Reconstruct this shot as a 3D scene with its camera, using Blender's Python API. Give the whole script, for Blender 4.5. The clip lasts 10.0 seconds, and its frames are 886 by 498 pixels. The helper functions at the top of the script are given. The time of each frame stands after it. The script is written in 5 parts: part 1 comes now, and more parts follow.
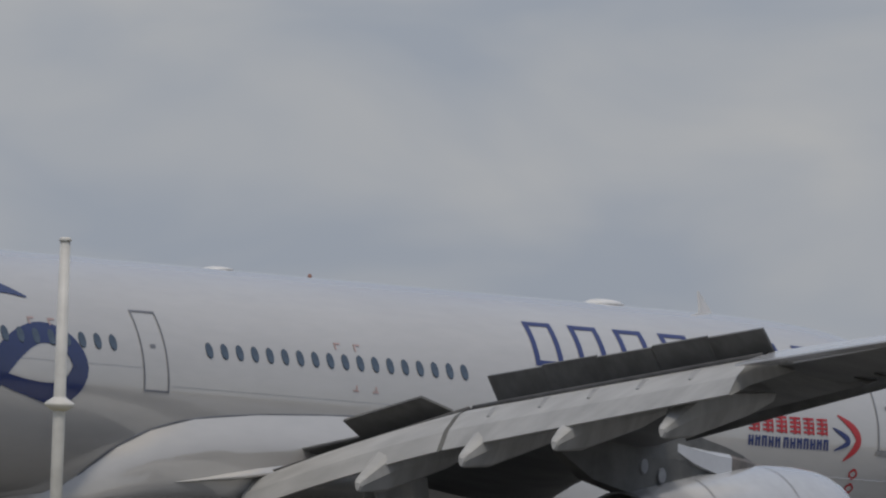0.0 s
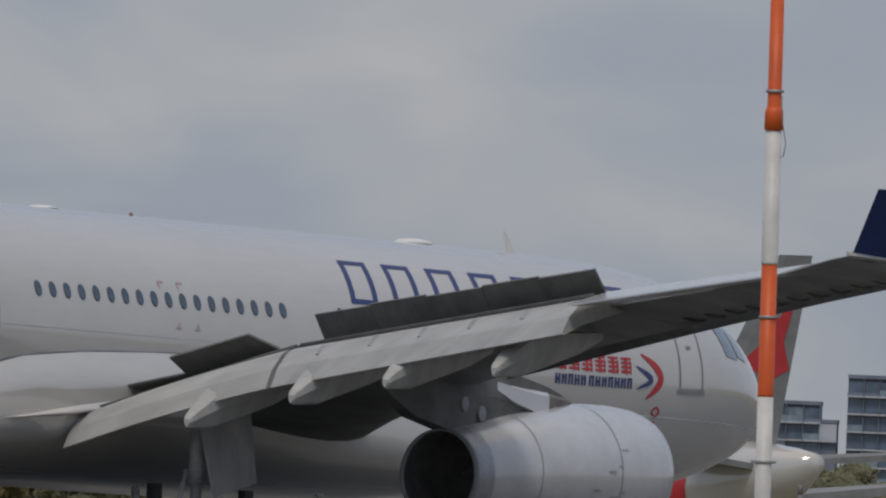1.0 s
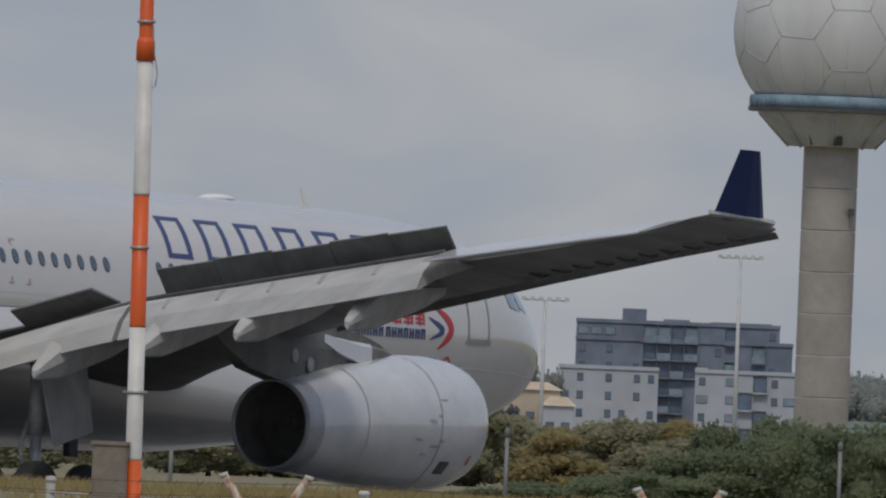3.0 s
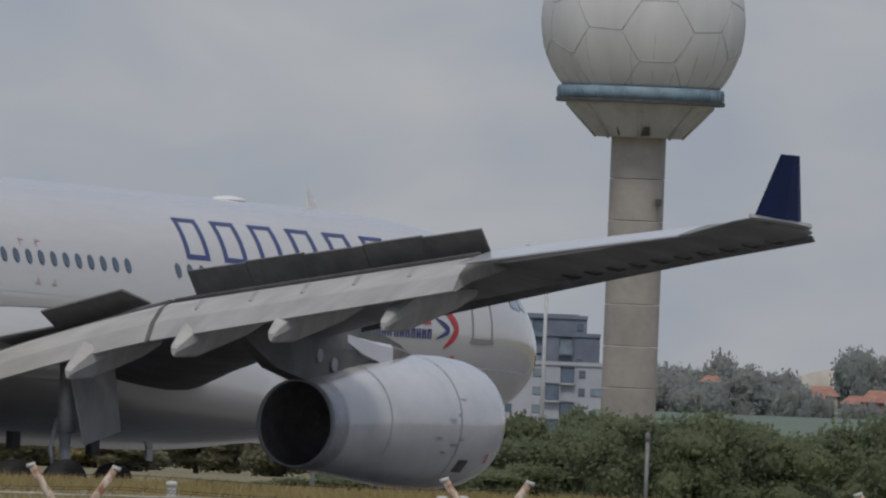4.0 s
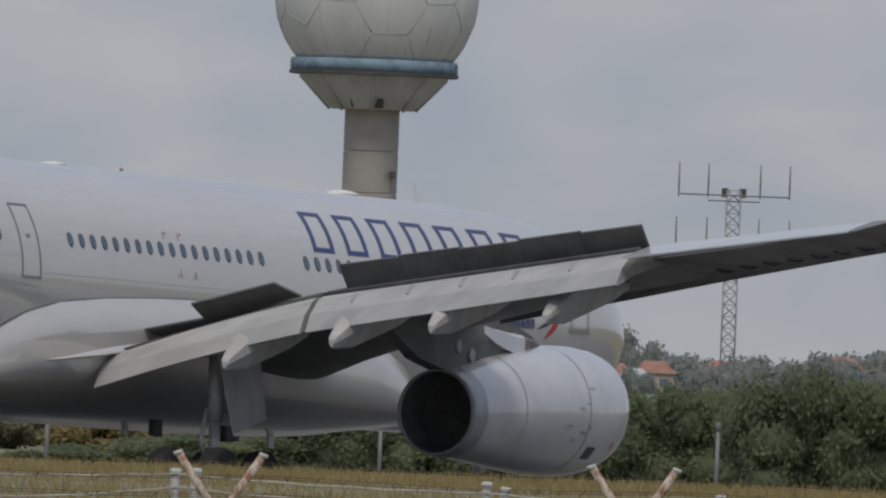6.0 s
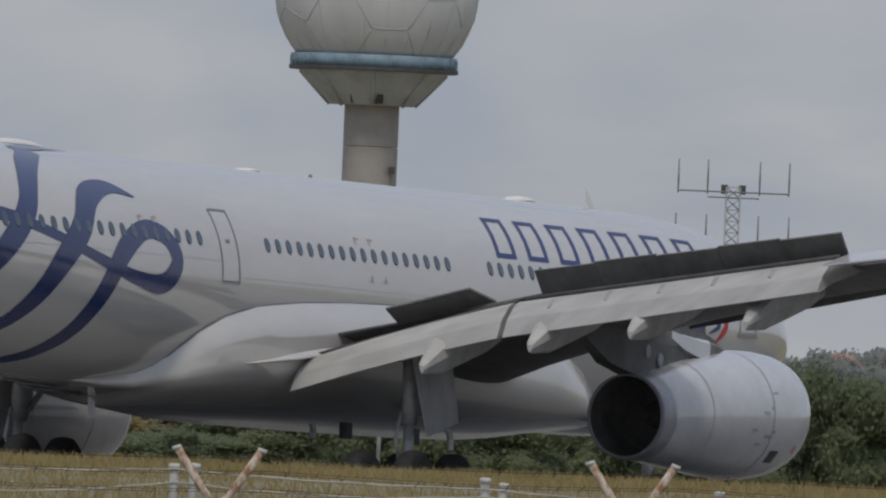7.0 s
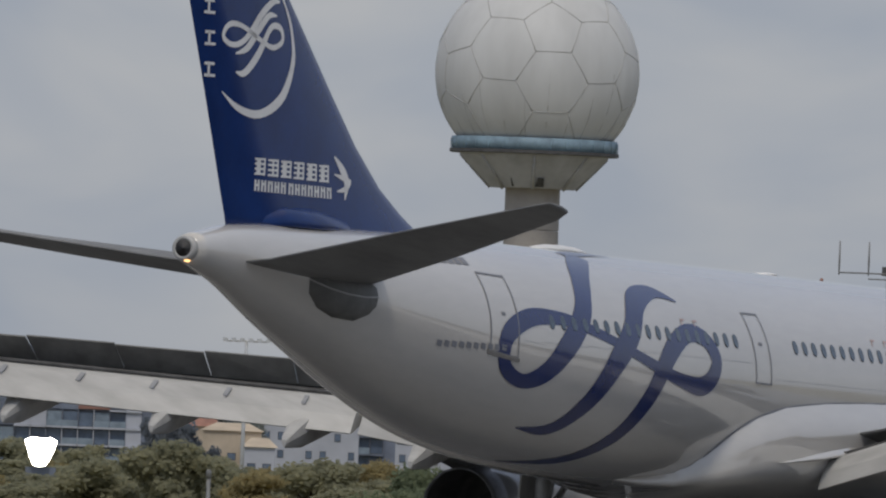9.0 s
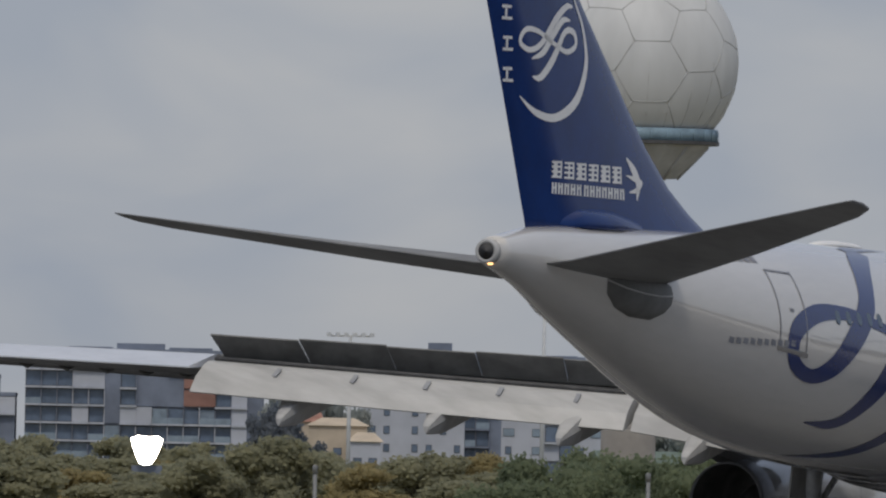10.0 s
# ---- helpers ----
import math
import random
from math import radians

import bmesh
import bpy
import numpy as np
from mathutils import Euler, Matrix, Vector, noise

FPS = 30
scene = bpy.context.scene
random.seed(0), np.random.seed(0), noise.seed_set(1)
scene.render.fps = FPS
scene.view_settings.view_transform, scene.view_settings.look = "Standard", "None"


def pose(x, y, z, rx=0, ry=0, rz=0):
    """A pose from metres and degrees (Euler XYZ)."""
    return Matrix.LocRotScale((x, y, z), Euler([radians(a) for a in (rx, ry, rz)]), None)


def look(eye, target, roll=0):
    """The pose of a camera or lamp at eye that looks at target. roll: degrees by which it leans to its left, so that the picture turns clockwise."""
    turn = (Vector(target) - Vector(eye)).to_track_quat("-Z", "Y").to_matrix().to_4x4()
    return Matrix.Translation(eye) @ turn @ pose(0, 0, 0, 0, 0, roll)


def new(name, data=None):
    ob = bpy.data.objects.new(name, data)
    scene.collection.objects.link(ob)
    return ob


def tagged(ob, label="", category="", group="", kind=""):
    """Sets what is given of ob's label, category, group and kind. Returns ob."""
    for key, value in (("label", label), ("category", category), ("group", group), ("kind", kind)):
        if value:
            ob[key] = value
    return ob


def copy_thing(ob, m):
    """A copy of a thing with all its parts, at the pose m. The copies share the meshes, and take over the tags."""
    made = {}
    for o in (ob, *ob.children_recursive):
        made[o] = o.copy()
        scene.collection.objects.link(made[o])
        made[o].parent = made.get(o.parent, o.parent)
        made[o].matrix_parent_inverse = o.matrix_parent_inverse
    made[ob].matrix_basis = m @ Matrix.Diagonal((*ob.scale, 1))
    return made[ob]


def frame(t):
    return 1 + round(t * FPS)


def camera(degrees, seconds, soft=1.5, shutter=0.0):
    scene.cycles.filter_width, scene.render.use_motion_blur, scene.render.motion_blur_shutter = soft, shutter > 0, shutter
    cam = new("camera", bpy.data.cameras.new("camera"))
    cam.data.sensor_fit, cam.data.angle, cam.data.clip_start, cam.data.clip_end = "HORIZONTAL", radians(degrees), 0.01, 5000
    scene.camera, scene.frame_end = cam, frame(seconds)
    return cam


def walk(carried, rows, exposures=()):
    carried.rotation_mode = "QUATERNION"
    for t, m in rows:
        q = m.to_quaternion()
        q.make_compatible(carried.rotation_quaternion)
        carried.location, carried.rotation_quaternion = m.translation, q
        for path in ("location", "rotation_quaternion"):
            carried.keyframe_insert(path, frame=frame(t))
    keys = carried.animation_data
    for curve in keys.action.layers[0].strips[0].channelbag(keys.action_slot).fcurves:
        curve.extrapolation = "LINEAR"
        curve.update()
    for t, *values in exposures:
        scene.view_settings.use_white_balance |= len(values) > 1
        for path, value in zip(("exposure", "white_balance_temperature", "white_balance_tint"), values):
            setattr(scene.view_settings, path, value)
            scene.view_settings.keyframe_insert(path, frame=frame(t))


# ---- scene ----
# camera: a long lens on a tripod head at one spot, panning and tilting
cam = camera(2.233, 10.0, soft=2.2)
EYE = (0.0, 0.0, 2.29)
# seconds, pan (degrees right of +Y), tilt up, roll
CAM = [
    (0.0, -3.368, 0.732, 2.07),
    (0.5, -2.848, 0.596, 2.10),
    (1.0, -2.345, 0.588, 2.35),
    (1.5, -1.785, 0.615, 2.07),
    (2.0, -1.322, 0.544, 1.94),
    (2.5, -1.070, 0.516, 2.21),
    (3.0, -0.756, 0.477, 2.29),
    (3.2, -0.642, 0.477, 2.29),
    (4.3, -0.114, 0.465, 2.31),
    (4.5, -0.005, 0.462, 2.31),
    (4.7, 0.075, 0.474, 2.33),
    (5.0, 0.229, 0.497, 2.37),
    (5.2, 0.247, 0.495, 2.37),
    (6.3, 0.435, 0.416, 2.27),
    (6.5, 0.384, 0.417, 2.26),
    (7.0, 0.406, 0.418, 2.44),
    (7.5, 0.412, 0.385, 2.33),
    (8.0, 0.246, 0.425, 2.15),
    (8.5, 0.072, 0.556, 2.13),
    (9.0, -0.008, 0.611, 2.29),
    (9.5, -0.075, 0.637, 1.63),
    (10.0, -0.265, 0.583, 1.25),
]


def aim(pan, tilt, roll):
    p, e = radians(pan), radians(tilt)
    way = Vector((math.sin(p) * math.cos(e), math.cos(p) * math.cos(e), math.sin(e)))
    return look(EYE, Vector(EYE) + way * 100, roll)


walk(cam, [(t, aim(p, e, r)) for t, p, e, r in CAM], [(0.0, 0.0), (3.0, 0.06), (6.5, 0.12), (10.0, 0.12)])

# ---- light: bright overcast with a weak, wide sun ----
SUN_EL, SUN_AZ = radians(52), radians(185)
world = bpy.data.worlds.new("sky")
scene.world = world
world.use_nodes = True
wn, wl = world.node_tree.nodes, world.node_tree.links
wn.clear()
w_out, w_bg = wn.new("ShaderNodeOutputWorld"), wn.new("ShaderNodeBackground")
w_sky = wn.new("ShaderNodeTexSky")
w_sky.sky_type, w_sky.sun_disc, w_sky.sun_elevation, w_sky.sun_rotation = "NISHITA", False, SUN_EL, SUN_AZ
w_scale = wn.new("ShaderNodeMix")
w_scale.data_type, w_scale.blend_type = "RGBA", "MULTIPLY"
w_scale.inputs["Factor"].default_value = 1.0
w_scale.inputs["B"].default_value = (0.045, 0.045, 0.045, 1)
wl.new(w_sky.outputs["Color"], w_scale.inputs["A"])
w_co, w_map, w_noise = wn.new("ShaderNodeTexCoord"), wn.new("ShaderNodeMapping"), wn.new("ShaderNodeTexNoise")
w_map.inputs["Scale"].default_value = (40, 40, 88)
w_noise.inputs["Scale"].default_value, w_noise.inputs["Detail"].default_value = 1.6, 4
w_noise.inputs["Roughness"].default_value, w_noise.inputs["Distortion"].default_value = 0.42, 0.35
wl.new(w_co.outputs["Generated"], w_map.inputs["Vector"])
wl.new(w_map.outputs["Vector"], w_noise.inputs["Vector"])
w_ramp = wn.new("ShaderNodeValToRGB")
w_ramp.color_ramp.elements[0].position, w_ramp.color_ramp.elements[0].color = 0.36, (0.280, 0.312, 0.372, 1)
w_ramp.color_ramp.elements[1].position, w_ramp.color_ramp.elements[1].color = 0.70, (0.385, 0.393, 0.412, 1)
wl.new(w_noise.outputs["Fac"], w_ramp.inputs["Fac"])
# the cloud deck is brighter overhead than at the horizon
w_sep, w_up = wn.new("ShaderNodeSeparateXYZ"), wn.new("ShaderNodeValToRGB")
wl.new(w_co.outputs["Generated"], w_sep.inputs["Vector"])
wl.new(w_sep.outputs["Z"], w_up.inputs["Fac"])
w_up.color_ramp.elements[0].position, w_up.color_ramp.elements[0].color = 0.003, (0.452, 0.458, 0.468, 1)
w_up.color_ramp.elements[1].position, w_up.color_ramp.elements[1].color = 0.92, (1.0, 0.87, 0.71, 1)
for w_pos, w_col in ((0.015, (0.50, 0.50, 0.50, 1)), (0.40, (0.46, 0.495, 0.57, 1)), (0.70, (0.53, 0.58, 0.67, 1)), (0.77, (1.0, 0.86, 0.70, 1))):
    w_el = w_up.color_ramp.elements.new(w_pos)
    w_el.color = w_col
w_deck = wn.new("ShaderNodeVectorMath")
w_deck.operation = "MULTIPLY"
wl.new(w_ramp.outputs["Color"], w_deck.inputs[0])
wl.new(w_up.outputs["Color"], w_deck.inputs[1])
w_bg.inputs["Strength"].default_value = 2.06
w_mix = wn.new("ShaderNodeMix")
w_mix.data_type = "RGBA"
w_mix.inputs["Factor"].default_value = 0.93
wl.new(w_scale.outputs["Result"], w_mix.inputs["A"])
wl.new(w_deck.outputs["Vector"], w_mix.inputs["B"])
wl.new(w_mix.outputs["Result"], w_bg.inputs["Color"])
wl.new(w_bg.outputs["Background"], w_out.inputs["Surface"])

sun = new("sun", bpy.data.lights.new("sun", "SUN"))
sun.data.energy, sun.data.angle, sun.data.color = 0.95, radians(12), (1.0, 0.93, 0.83)
sun.matrix_world = look((math.sin(SUN_AZ) * math.cos(SUN_EL) * 50, math.cos(SUN_AZ) * math.cos(SUN_EL) * 50, math.sin(SUN_EL) * 50), (0, 0, 0))


# ---- materials ----
def mat(name, color, rough=0.5, metal=0.0, vary=0.12, scale=2.0, bump=0.0, coat=0.0, fine=8.0, second=None, spec=0.5, axis=(1, 1, 1)):
    """A surface with large stains and fine grain, in metres of its own object."""
    m = bpy.data.materials.new(name)
    m.use_nodes = True
    n, l = m.node_tree.nodes, m.node_tree.links
    b = n["Principled BSDF"]
    b.inputs["Roughness"].default_value, b.inputs["Metallic"].default_value = rough, metal
    b.inputs["Coat Weight"].default_value, b.inputs["Coat Roughness"].default_value = coat, 0.08
    b.inputs["Specular IOR Level"].default_value = spec
    co, mp = n.new("ShaderNodeTexCoord"), n.new("ShaderNodeMapping")
    mp.inputs["Scale"].default_value = axis
    l.new(co.outputs["Object"], mp.inputs["Vector"])
    big, small = n.new("ShaderNodeTexNoise"), n.new("ShaderNodeTexNoise")
    big.inputs["Scale"].default_value, big.inputs["Detail"].default_value = 1.0 / scale, 4
    small.inputs["Scale"].default_value, small.inputs["Detail"].default_value = fine, 3
    l.new(mp.outputs["Vector"], big.inputs["Vector"])
    l.new(mp.outputs["Vector"], small.inputs["Vector"])
    ramp = n.new("ShaderNodeValToRGB")
    dark = [c * (1 - vary * 2.2) for c in color] if second is None else second
    ramp.color_ramp.elements[0].position, ramp.color_ramp.elements[0].color = 0.34, (*dark, 1)
    ramp.color_ramp.elements[1].position, ramp.color_ramp.elements[1].color = 0.62, (*color, 1)
    l.new(big.outputs["Fac"], ramp.inputs["Fac"])
    mx = n.new("ShaderNodeMix")
    mx.data_type, mx.blend_type = "RGBA", "MULTIPLY"
    mx.inputs["Factor"].default_value = min(1.0, vary * 2.5)
    r2 = n.new("ShaderNodeValToRGB")
    r2.color_ramp.elements[0].position, r2.color_ramp.elements[0].color = 0.3, (0.62, 0.62, 0.62, 1)
    r2.color_ramp.elements[1].position, r2.color_ramp.elements[1].color = 0.65, (1, 1, 1, 1)
    l.new(small.outputs["Fac"], r2.inputs["Fac"])
    l.new(ramp.outputs["Color"], mx.inputs["A"])
    l.new(r2.outputs["Color"], mx.inputs["B"])
    l.new(mx.outputs["Result"], b.inputs["Base Color"])
    if bump:
        bp = n.new("ShaderNodeBump")
        bp.inputs["Strength"].default_value, bp.inputs["Distance"].default_value = bump, 0.02
        l.new(small.outputs["Fac"], bp.inputs["Height"])
        l.new(bp.outputs["Normal"], b.inputs["Normal"])
    return m


def leafy(name, a, b_col, patches=0.6):
    """Foliage: colour varies from leaf to leaf and from patch to patch."""
    m = bpy.data.materials.new(name)
    m.use_nodes = True
    n, l = m.node_tree.nodes, m.node_tree.links
    b = n["Principled BSDF"]
    b.inputs["Roughness"].default_value, b.inputs["Specular IOR Level"].default_value = 0.75, 0.2
    g, r = n.new("ShaderNodeNewGeometry"), n.new("ShaderNodeValToRGB")
    r.color_ramp.elements[0].color, r.color_ramp.elements[1].color = (*a, 1), (*b_col, 1)
    # leaf by leaf, and in patches of lighter growth
    co, pt, ad = n.new("ShaderNodeTexCoord"), n.new("ShaderNodeTexNoise"), n.new("ShaderNodeMath")
    pt.inputs["Scale"].default_value, pt.inputs["Detail"].default_value = patches, 2
    l.new(co.outputs["Object"], pt.inputs["Vector"])
    ad.operation = "MULTIPLY_ADD"
    l.new(g.outputs["Random Per Island"], ad.inputs[0])
    ad.inputs[1].default_value = 0.45
    sh = n.new("ShaderNodeMapRange")
    sh.inputs["From Min"].default_value, sh.inputs["From Max"].default_value, sh.inputs["To Max"].default_value = 0.36, 0.64, 0.55
    l.new(pt.outputs["Fac"], sh.inputs["Value"])
    l.new(sh.outputs["Result"], ad.inputs[2])
    l.new(ad.outputs["Value"], r.inputs["Fac"])
    l.new(r.outputs["Color"], b.inputs["Base Color"])
    # leaves let light through
    tr, mx = n.new("ShaderNodeBsdfTranslucent"), n.new("ShaderNodeMixShader")
    l.new(r.outputs["Color"], tr.inputs["Color"])
    mx.inputs["Fac"].default_value = 0.6
    l.new(b.outputs["BSDF"], mx.inputs[1])
    l.new(tr.outputs["BSDF"], mx.inputs[2])
    l.new(mx.outputs["Shader"], n["Material Output"].inputs["Surface"])
    return m


WHITE = mat("white_aircraft_paint", (0.59, 0.575, 0.55), 0.16, 0, 0.035, 1.6, 0, 1.0, 5, axis=(0.25, 1, 1))
# One wing paint split in two: GREY holds shade beneath, AILC sky sheen.
GREY = mat("grey_wing_paint", (0.27, 0.275, 0.28), 0.6, 0, 0.12, 1.2, 0, 0.0, 4, spec=0.25, axis=(0.3, 1, 1))
AILC = mat("pale_sky_sheen_paint", (0.62, 0.64, 0.68), 0.25, 0, 0.05, 1.5, 0, 0.5, 4)
FLAPC = mat("flap_paint", (0.50, 0.50, 0.49), 0.42, 0, 0.09, 0.8, 0, 0.0, 3, axis=(2.0, 0.35, 1))
DARK = mat("dark_grey_pylon_shade", (0.175, 0.177, 0.172), 0.6, 0, 0.14, 0.7, 0, 0, 5)
WELL = mat("dark_grey_and_gap_shade", (0.10, 0.10, 0.102), 0.7, 0, 0.15, 0.5)
NAC = mat("nacelle_paint", (0.56, 0.57, 0.585), 0.16, 0, 0.06, 0.9, 0, 1.0, 4)
METAL = mat("bare_metal", (0.55, 0.55, 0.56), 0.28, 1.0, 0.08, 0.6)
# Exhaust grey is raised, so the veil of haze sits in its colour.
HOT = mat("hazed_exhaust_metal", (0.22, 0.215, 0.21), 0.65, 0.1, 0.15, 0.4)
NAVY = mat("navy_paint", (0.0045, 0.031, 0.155), 0.24, 0, 0.08, 1.0, 0, 0.16, spec=0.28)
RIBBON = mat("navy_marking", (0.013, 0.03, 0.135), 0.25, 0, 0.06, 0.8, 0, 0.6)
PINK = mat("faded_red_marking", (0.56, 0.41, 0.39), 0.4, 0, 0.05, 0.6)
# Head concrete is paled to put haze light into its underside.
HEADC = mat("haze_lit_concrete", (0.50, 0.51, 0.53), 0.9, 0, 0.08, 1.5, 0.2, 0, 2)
RED = mat("red_marking", (0.55, 0.03, 0.04), 0.35, 0, 0.05, 0.6)
BLUE = mat("blue_marking", (0.03, 0.05, 0.19), 0.35, 0, 0.05, 0.6)
SLEEVE = mat("nozzle_sleeve_metal", (0.42, 0.43, 0.46), 0.35, 0.4, 0.1, 0.5)
PYTIP = mat("brown_grey_fairing", (0.20, 0.18, 0.17), 0.6, 0, 0.15, 0.5)
COWL = mat("cowl_joint_grey", (0.34, 0.35, 0.37), 0.5, 0, 0.1, 0.4)
LINE = mat("door_outline_grey", (0.24, 0.25, 0.28), 0.5, 0, 0.1, 0.4)
GLASS = mat("cabin_window", (0.07, 0.105, 0.15), 0.12, 0, 0.1, 0.3, 0, 0.5)
COCKPIT = mat("cockpit_glass", (0.10, 0.17, 0.24), 0.08, 0, 0.08, 0.5, 0, 1.0)
MARKW = mat("white_marking", (0.78, 0.78, 0.78), 0.4, 0, 0.04, 0.6)
TYRE = mat("tyre_rubber", (0.04, 0.04, 0.041), 0.85, 0, 0.15, 0.3)
STRUT = mat("gear_steel_paint", (0.55, 0.56, 0.57), 0.4, 0.2, 0.12, 0.3)
CONC = mat("concrete", (0.41, 0.38, 0.35), 0.9, 0, 0.10, 3.5, 0.2, 0, 2)
DOME = mat("radome_panel", (0.63, 0.64, 0.64), 0.6, 0, 0.045, 2.5, 0, 0, 1.2, axis=(1, 1, 0.25))
SEAM = mat("radome_seam", (0.50, 0.50, 0.495), 0.7, 0, 0.1, 1.0)
DECK = mat("blue_grey_railing_paint", (0.28, 0.40, 0.49), 0.6, 0, 0.14, 0.8)
STEEL = mat("galvanised_steel", (0.42, 0.43, 0.44), 0.5, 0.5, 0.1, 0.5)
ORANGE = mat("orange_band_paint", (0.78, 0.125, 0.022), 0.45, 0, 0.08, 0.4, 0.05, 0, 14)
POLEW = mat("white_band_paint", (0.74, 0.73, 0.70), 0.45, 0, 0.08, 0.35, 0.05, 0, 14)
RUST = mat("rusty_pipe", (0.62, 0.54, 0.46), 0.8, 0.0, 0.12, 0.045, 0.4, 0, 40, second=(0.27, 0.12, 0.055), axis=(1, 1, 0.5))
BOXC = mat("weathered_box", (0.30, 0.255, 0.215), 0.8, 0, 0.15, 0.2, 0.2)
POST = mat("white_post_paint", (0.62, 0.62, 0.60), 0.6, 0, 0.10, 0.2, 0.1, 0, 20)
WIRE = mat("white_rope_wire", (0.55, 0.54, 0.50), 0.7, 0, 0.15, 0.5)
BARB = mat("rusty_barbed_wire", (0.12, 0.075, 0.05), 0.8, 0.2, 0.15, 0.5)
EARTH = mat("dry_grass_ground", (0.25, 0.23, 0.16), 1.0, 0, 0.08, 6.0, 0.6, 0, 1.5, second=(0.19, 0.18, 0.12), spec=0.1)
BLADE = leafy("dry_grass_blades", (0.30, 0.245, 0.11), (0.50, 0.40, 0.20))
GOLD = leafy("golden_seed_grass", (0.26, 0.19, 0.08), (0.50, 0.39, 0.20))
# Hedge green is lifted, with haze put into the base colour.
HEDGE = leafy("hazed_hedge_leaves", (0.185, 0.225, 0.145), (0.29, 0.33, 0.195), 0.4)
FLOOD = mat("pale_mast_paint", (0.58, 0.60, 0.62), 0.6, 0, 0.06, 0.6)
GALV = mat("dull_galvanised_pipe", (0.26, 0.265, 0.265), 0.6, 0.3, 0.12, 0.4)
# Far leaves are paler and greyer, their haze put into the colour.
OLIVE = leafy("hazed_olive_leaves", (0.27, 0.28, 0.205), (0.41, 0.395, 0.25), 0.3)
PINE = leafy("hazed_pine_leaves", (0.18, 0.21, 0.25), (0.24, 0.265, 0.295), 0.3)
AUTUMN = leafy("yellow_leaves", (0.32, 0.28, 0.15), (0.44, 0.37, 0.19))
BLUEG = leafy("hazed_far_leaves", (0.32, 0.36, 0.36), (0.43, 0.445, 0.41), 0.25)
BARK = mat("bark", (0.14, 0.11, 0.085), 0.95, 0, 0.15, 0.6, 0.4)
# Far walls and panes carry blue haze in their own colours.
BRICKD = mat("hazed_cladding", (0.215, 0.25, 0.325), 0.7, 0, 0.14, 6, 0, 0, 0.4)
RENDERW = mat("hazed_render", (0.50, 0.525, 0.585), 0.8, 0, 0.07, 8, 0, 0, 0.4)
PANE = mat("hazed_window_glass", (0.15, 0.20, 0.28), 0.15, 0, 0.12, 2.0, 0, 0.3)
PANEL = mat("hazed_light_glass", (0.28, 0.35, 0.42), 0.2, 0, 0.12, 2.0)
TERRA = mat("terracotta_panel", (0.33, 0.18, 0.145), 0.8, 0, 0.12, 3)
ROOF = mat("orange_tile_roof", (0.42, 0.22, 0.17), 0.85, 0, 0.15, 2, 0.2)
HALLC = mat("weathered_white_roof", (0.60, 0.56, 0.50), 0.7, 0, 0.12, 5)
CREAM = mat("cream_wall", (0.58, 0.49, 0.38), 0.85, 0, 0.1, 4)
FIELD = mat("far_paddock", (0.17, 0.22, 0.19), 1.0, 0, 0.08, 20, spec=0.1)
LAMP = mat("tail_lamp_glass", (0.9, 0.6, 0.3), 0.3)
LAMP.node_tree.nodes["Principled BSDF"].inputs["Emission Color"].default_value = (1.0, 0.55, 0.22, 1)
LAMP.node_tree.nodes["Principled BSDF"].inputs["Emission Strength"].default_value = 2.0
GLINT = mat("polished_metal_sheet", (0.9, 0.9, 0.9), 0.22, 1.0, 0.02, 2)
ASPH = mat("worn_asphalt", (0.16, 0.157, 0.15), 0.9, 0, 0.12, 8, 0.2, 0, 3)

for m_gloss in (WHITE, NAC):
    m_gloss.node_tree.nodes["Principled BSDF"].inputs["Coat IOR"].default_value = 1.85
    m_gloss.node_tree.nodes["Principled BSDF"].inputs["Coat Roughness"].default_value = 0.05


# ---- building helpers ----
def mesh_of(name, verts, faces, material, smooth=True):
    me = bpy.data.meshes.new(name)
    me.from_pydata([tuple(v) for v in verts], [], faces)
    b = bmesh.new()
    b.from_mesh(me)
    if len(b.faces) < 20000:
        bmesh.ops.recalc_face_normals(b, faces=b.faces)
    b.to_mesh(me)
    b.free()
    for p in me.polygons:
        p.use_smooth = smooth
    me.materials.append(material)
    return me


def part(name, me, parent, label=""):
    ob = new(name, me)
    ob.parent = parent
    return tagged(ob, label)


def loft(rings, closed=True, caps=True):
    """Verts and faces that skin rings of equal length."""
    n = len(rings[0])
    v = [p for r in rings for p in r]
    f = []
    for i in range(len(rings) - 1):
        for j in range(n if closed else n - 1):
            k = (j + 1) % n
            f.append((i * n + j, i * n + k, (i + 1) * n + k, (i + 1) * n + j))
    if caps:
        f.append(tuple(range(n)))
        f.append(tuple(range((len(rings) - 1) * n, len(rings) * n)))
    return v, f


def join(*pieces):
    v, f = [], []
    for pv, pf in pieces:
        o = len(v)
        v += list(pv)
        f += [tuple(i + o for i in q) for q in pf]
    return v, f


def tube(points, radius, sides=8):
    """A round bar along points; radius: one number or one a point."""
    rings = []
    pts = [Vector(p) for p in points]
    for i, p in enumerate(pts):
        d = (pts[min(i + 1, len(pts) - 1)] - pts[max(i - 1, 0)]).normalized()
        a = d.cross(Vector((0, 0, 1)) if abs(d.z) < 0.9 else Vector((1, 0, 0))).normalized()
        b = d.cross(a)
        r = radius[i] if isinstance(radius, (list, tuple)) else radius
        rings.append([p + (a * math.cos(q) + b * math.sin(q)) * r for q in [2 * math.pi * k / sides for k in range(sides)]])
    return loft(rings)


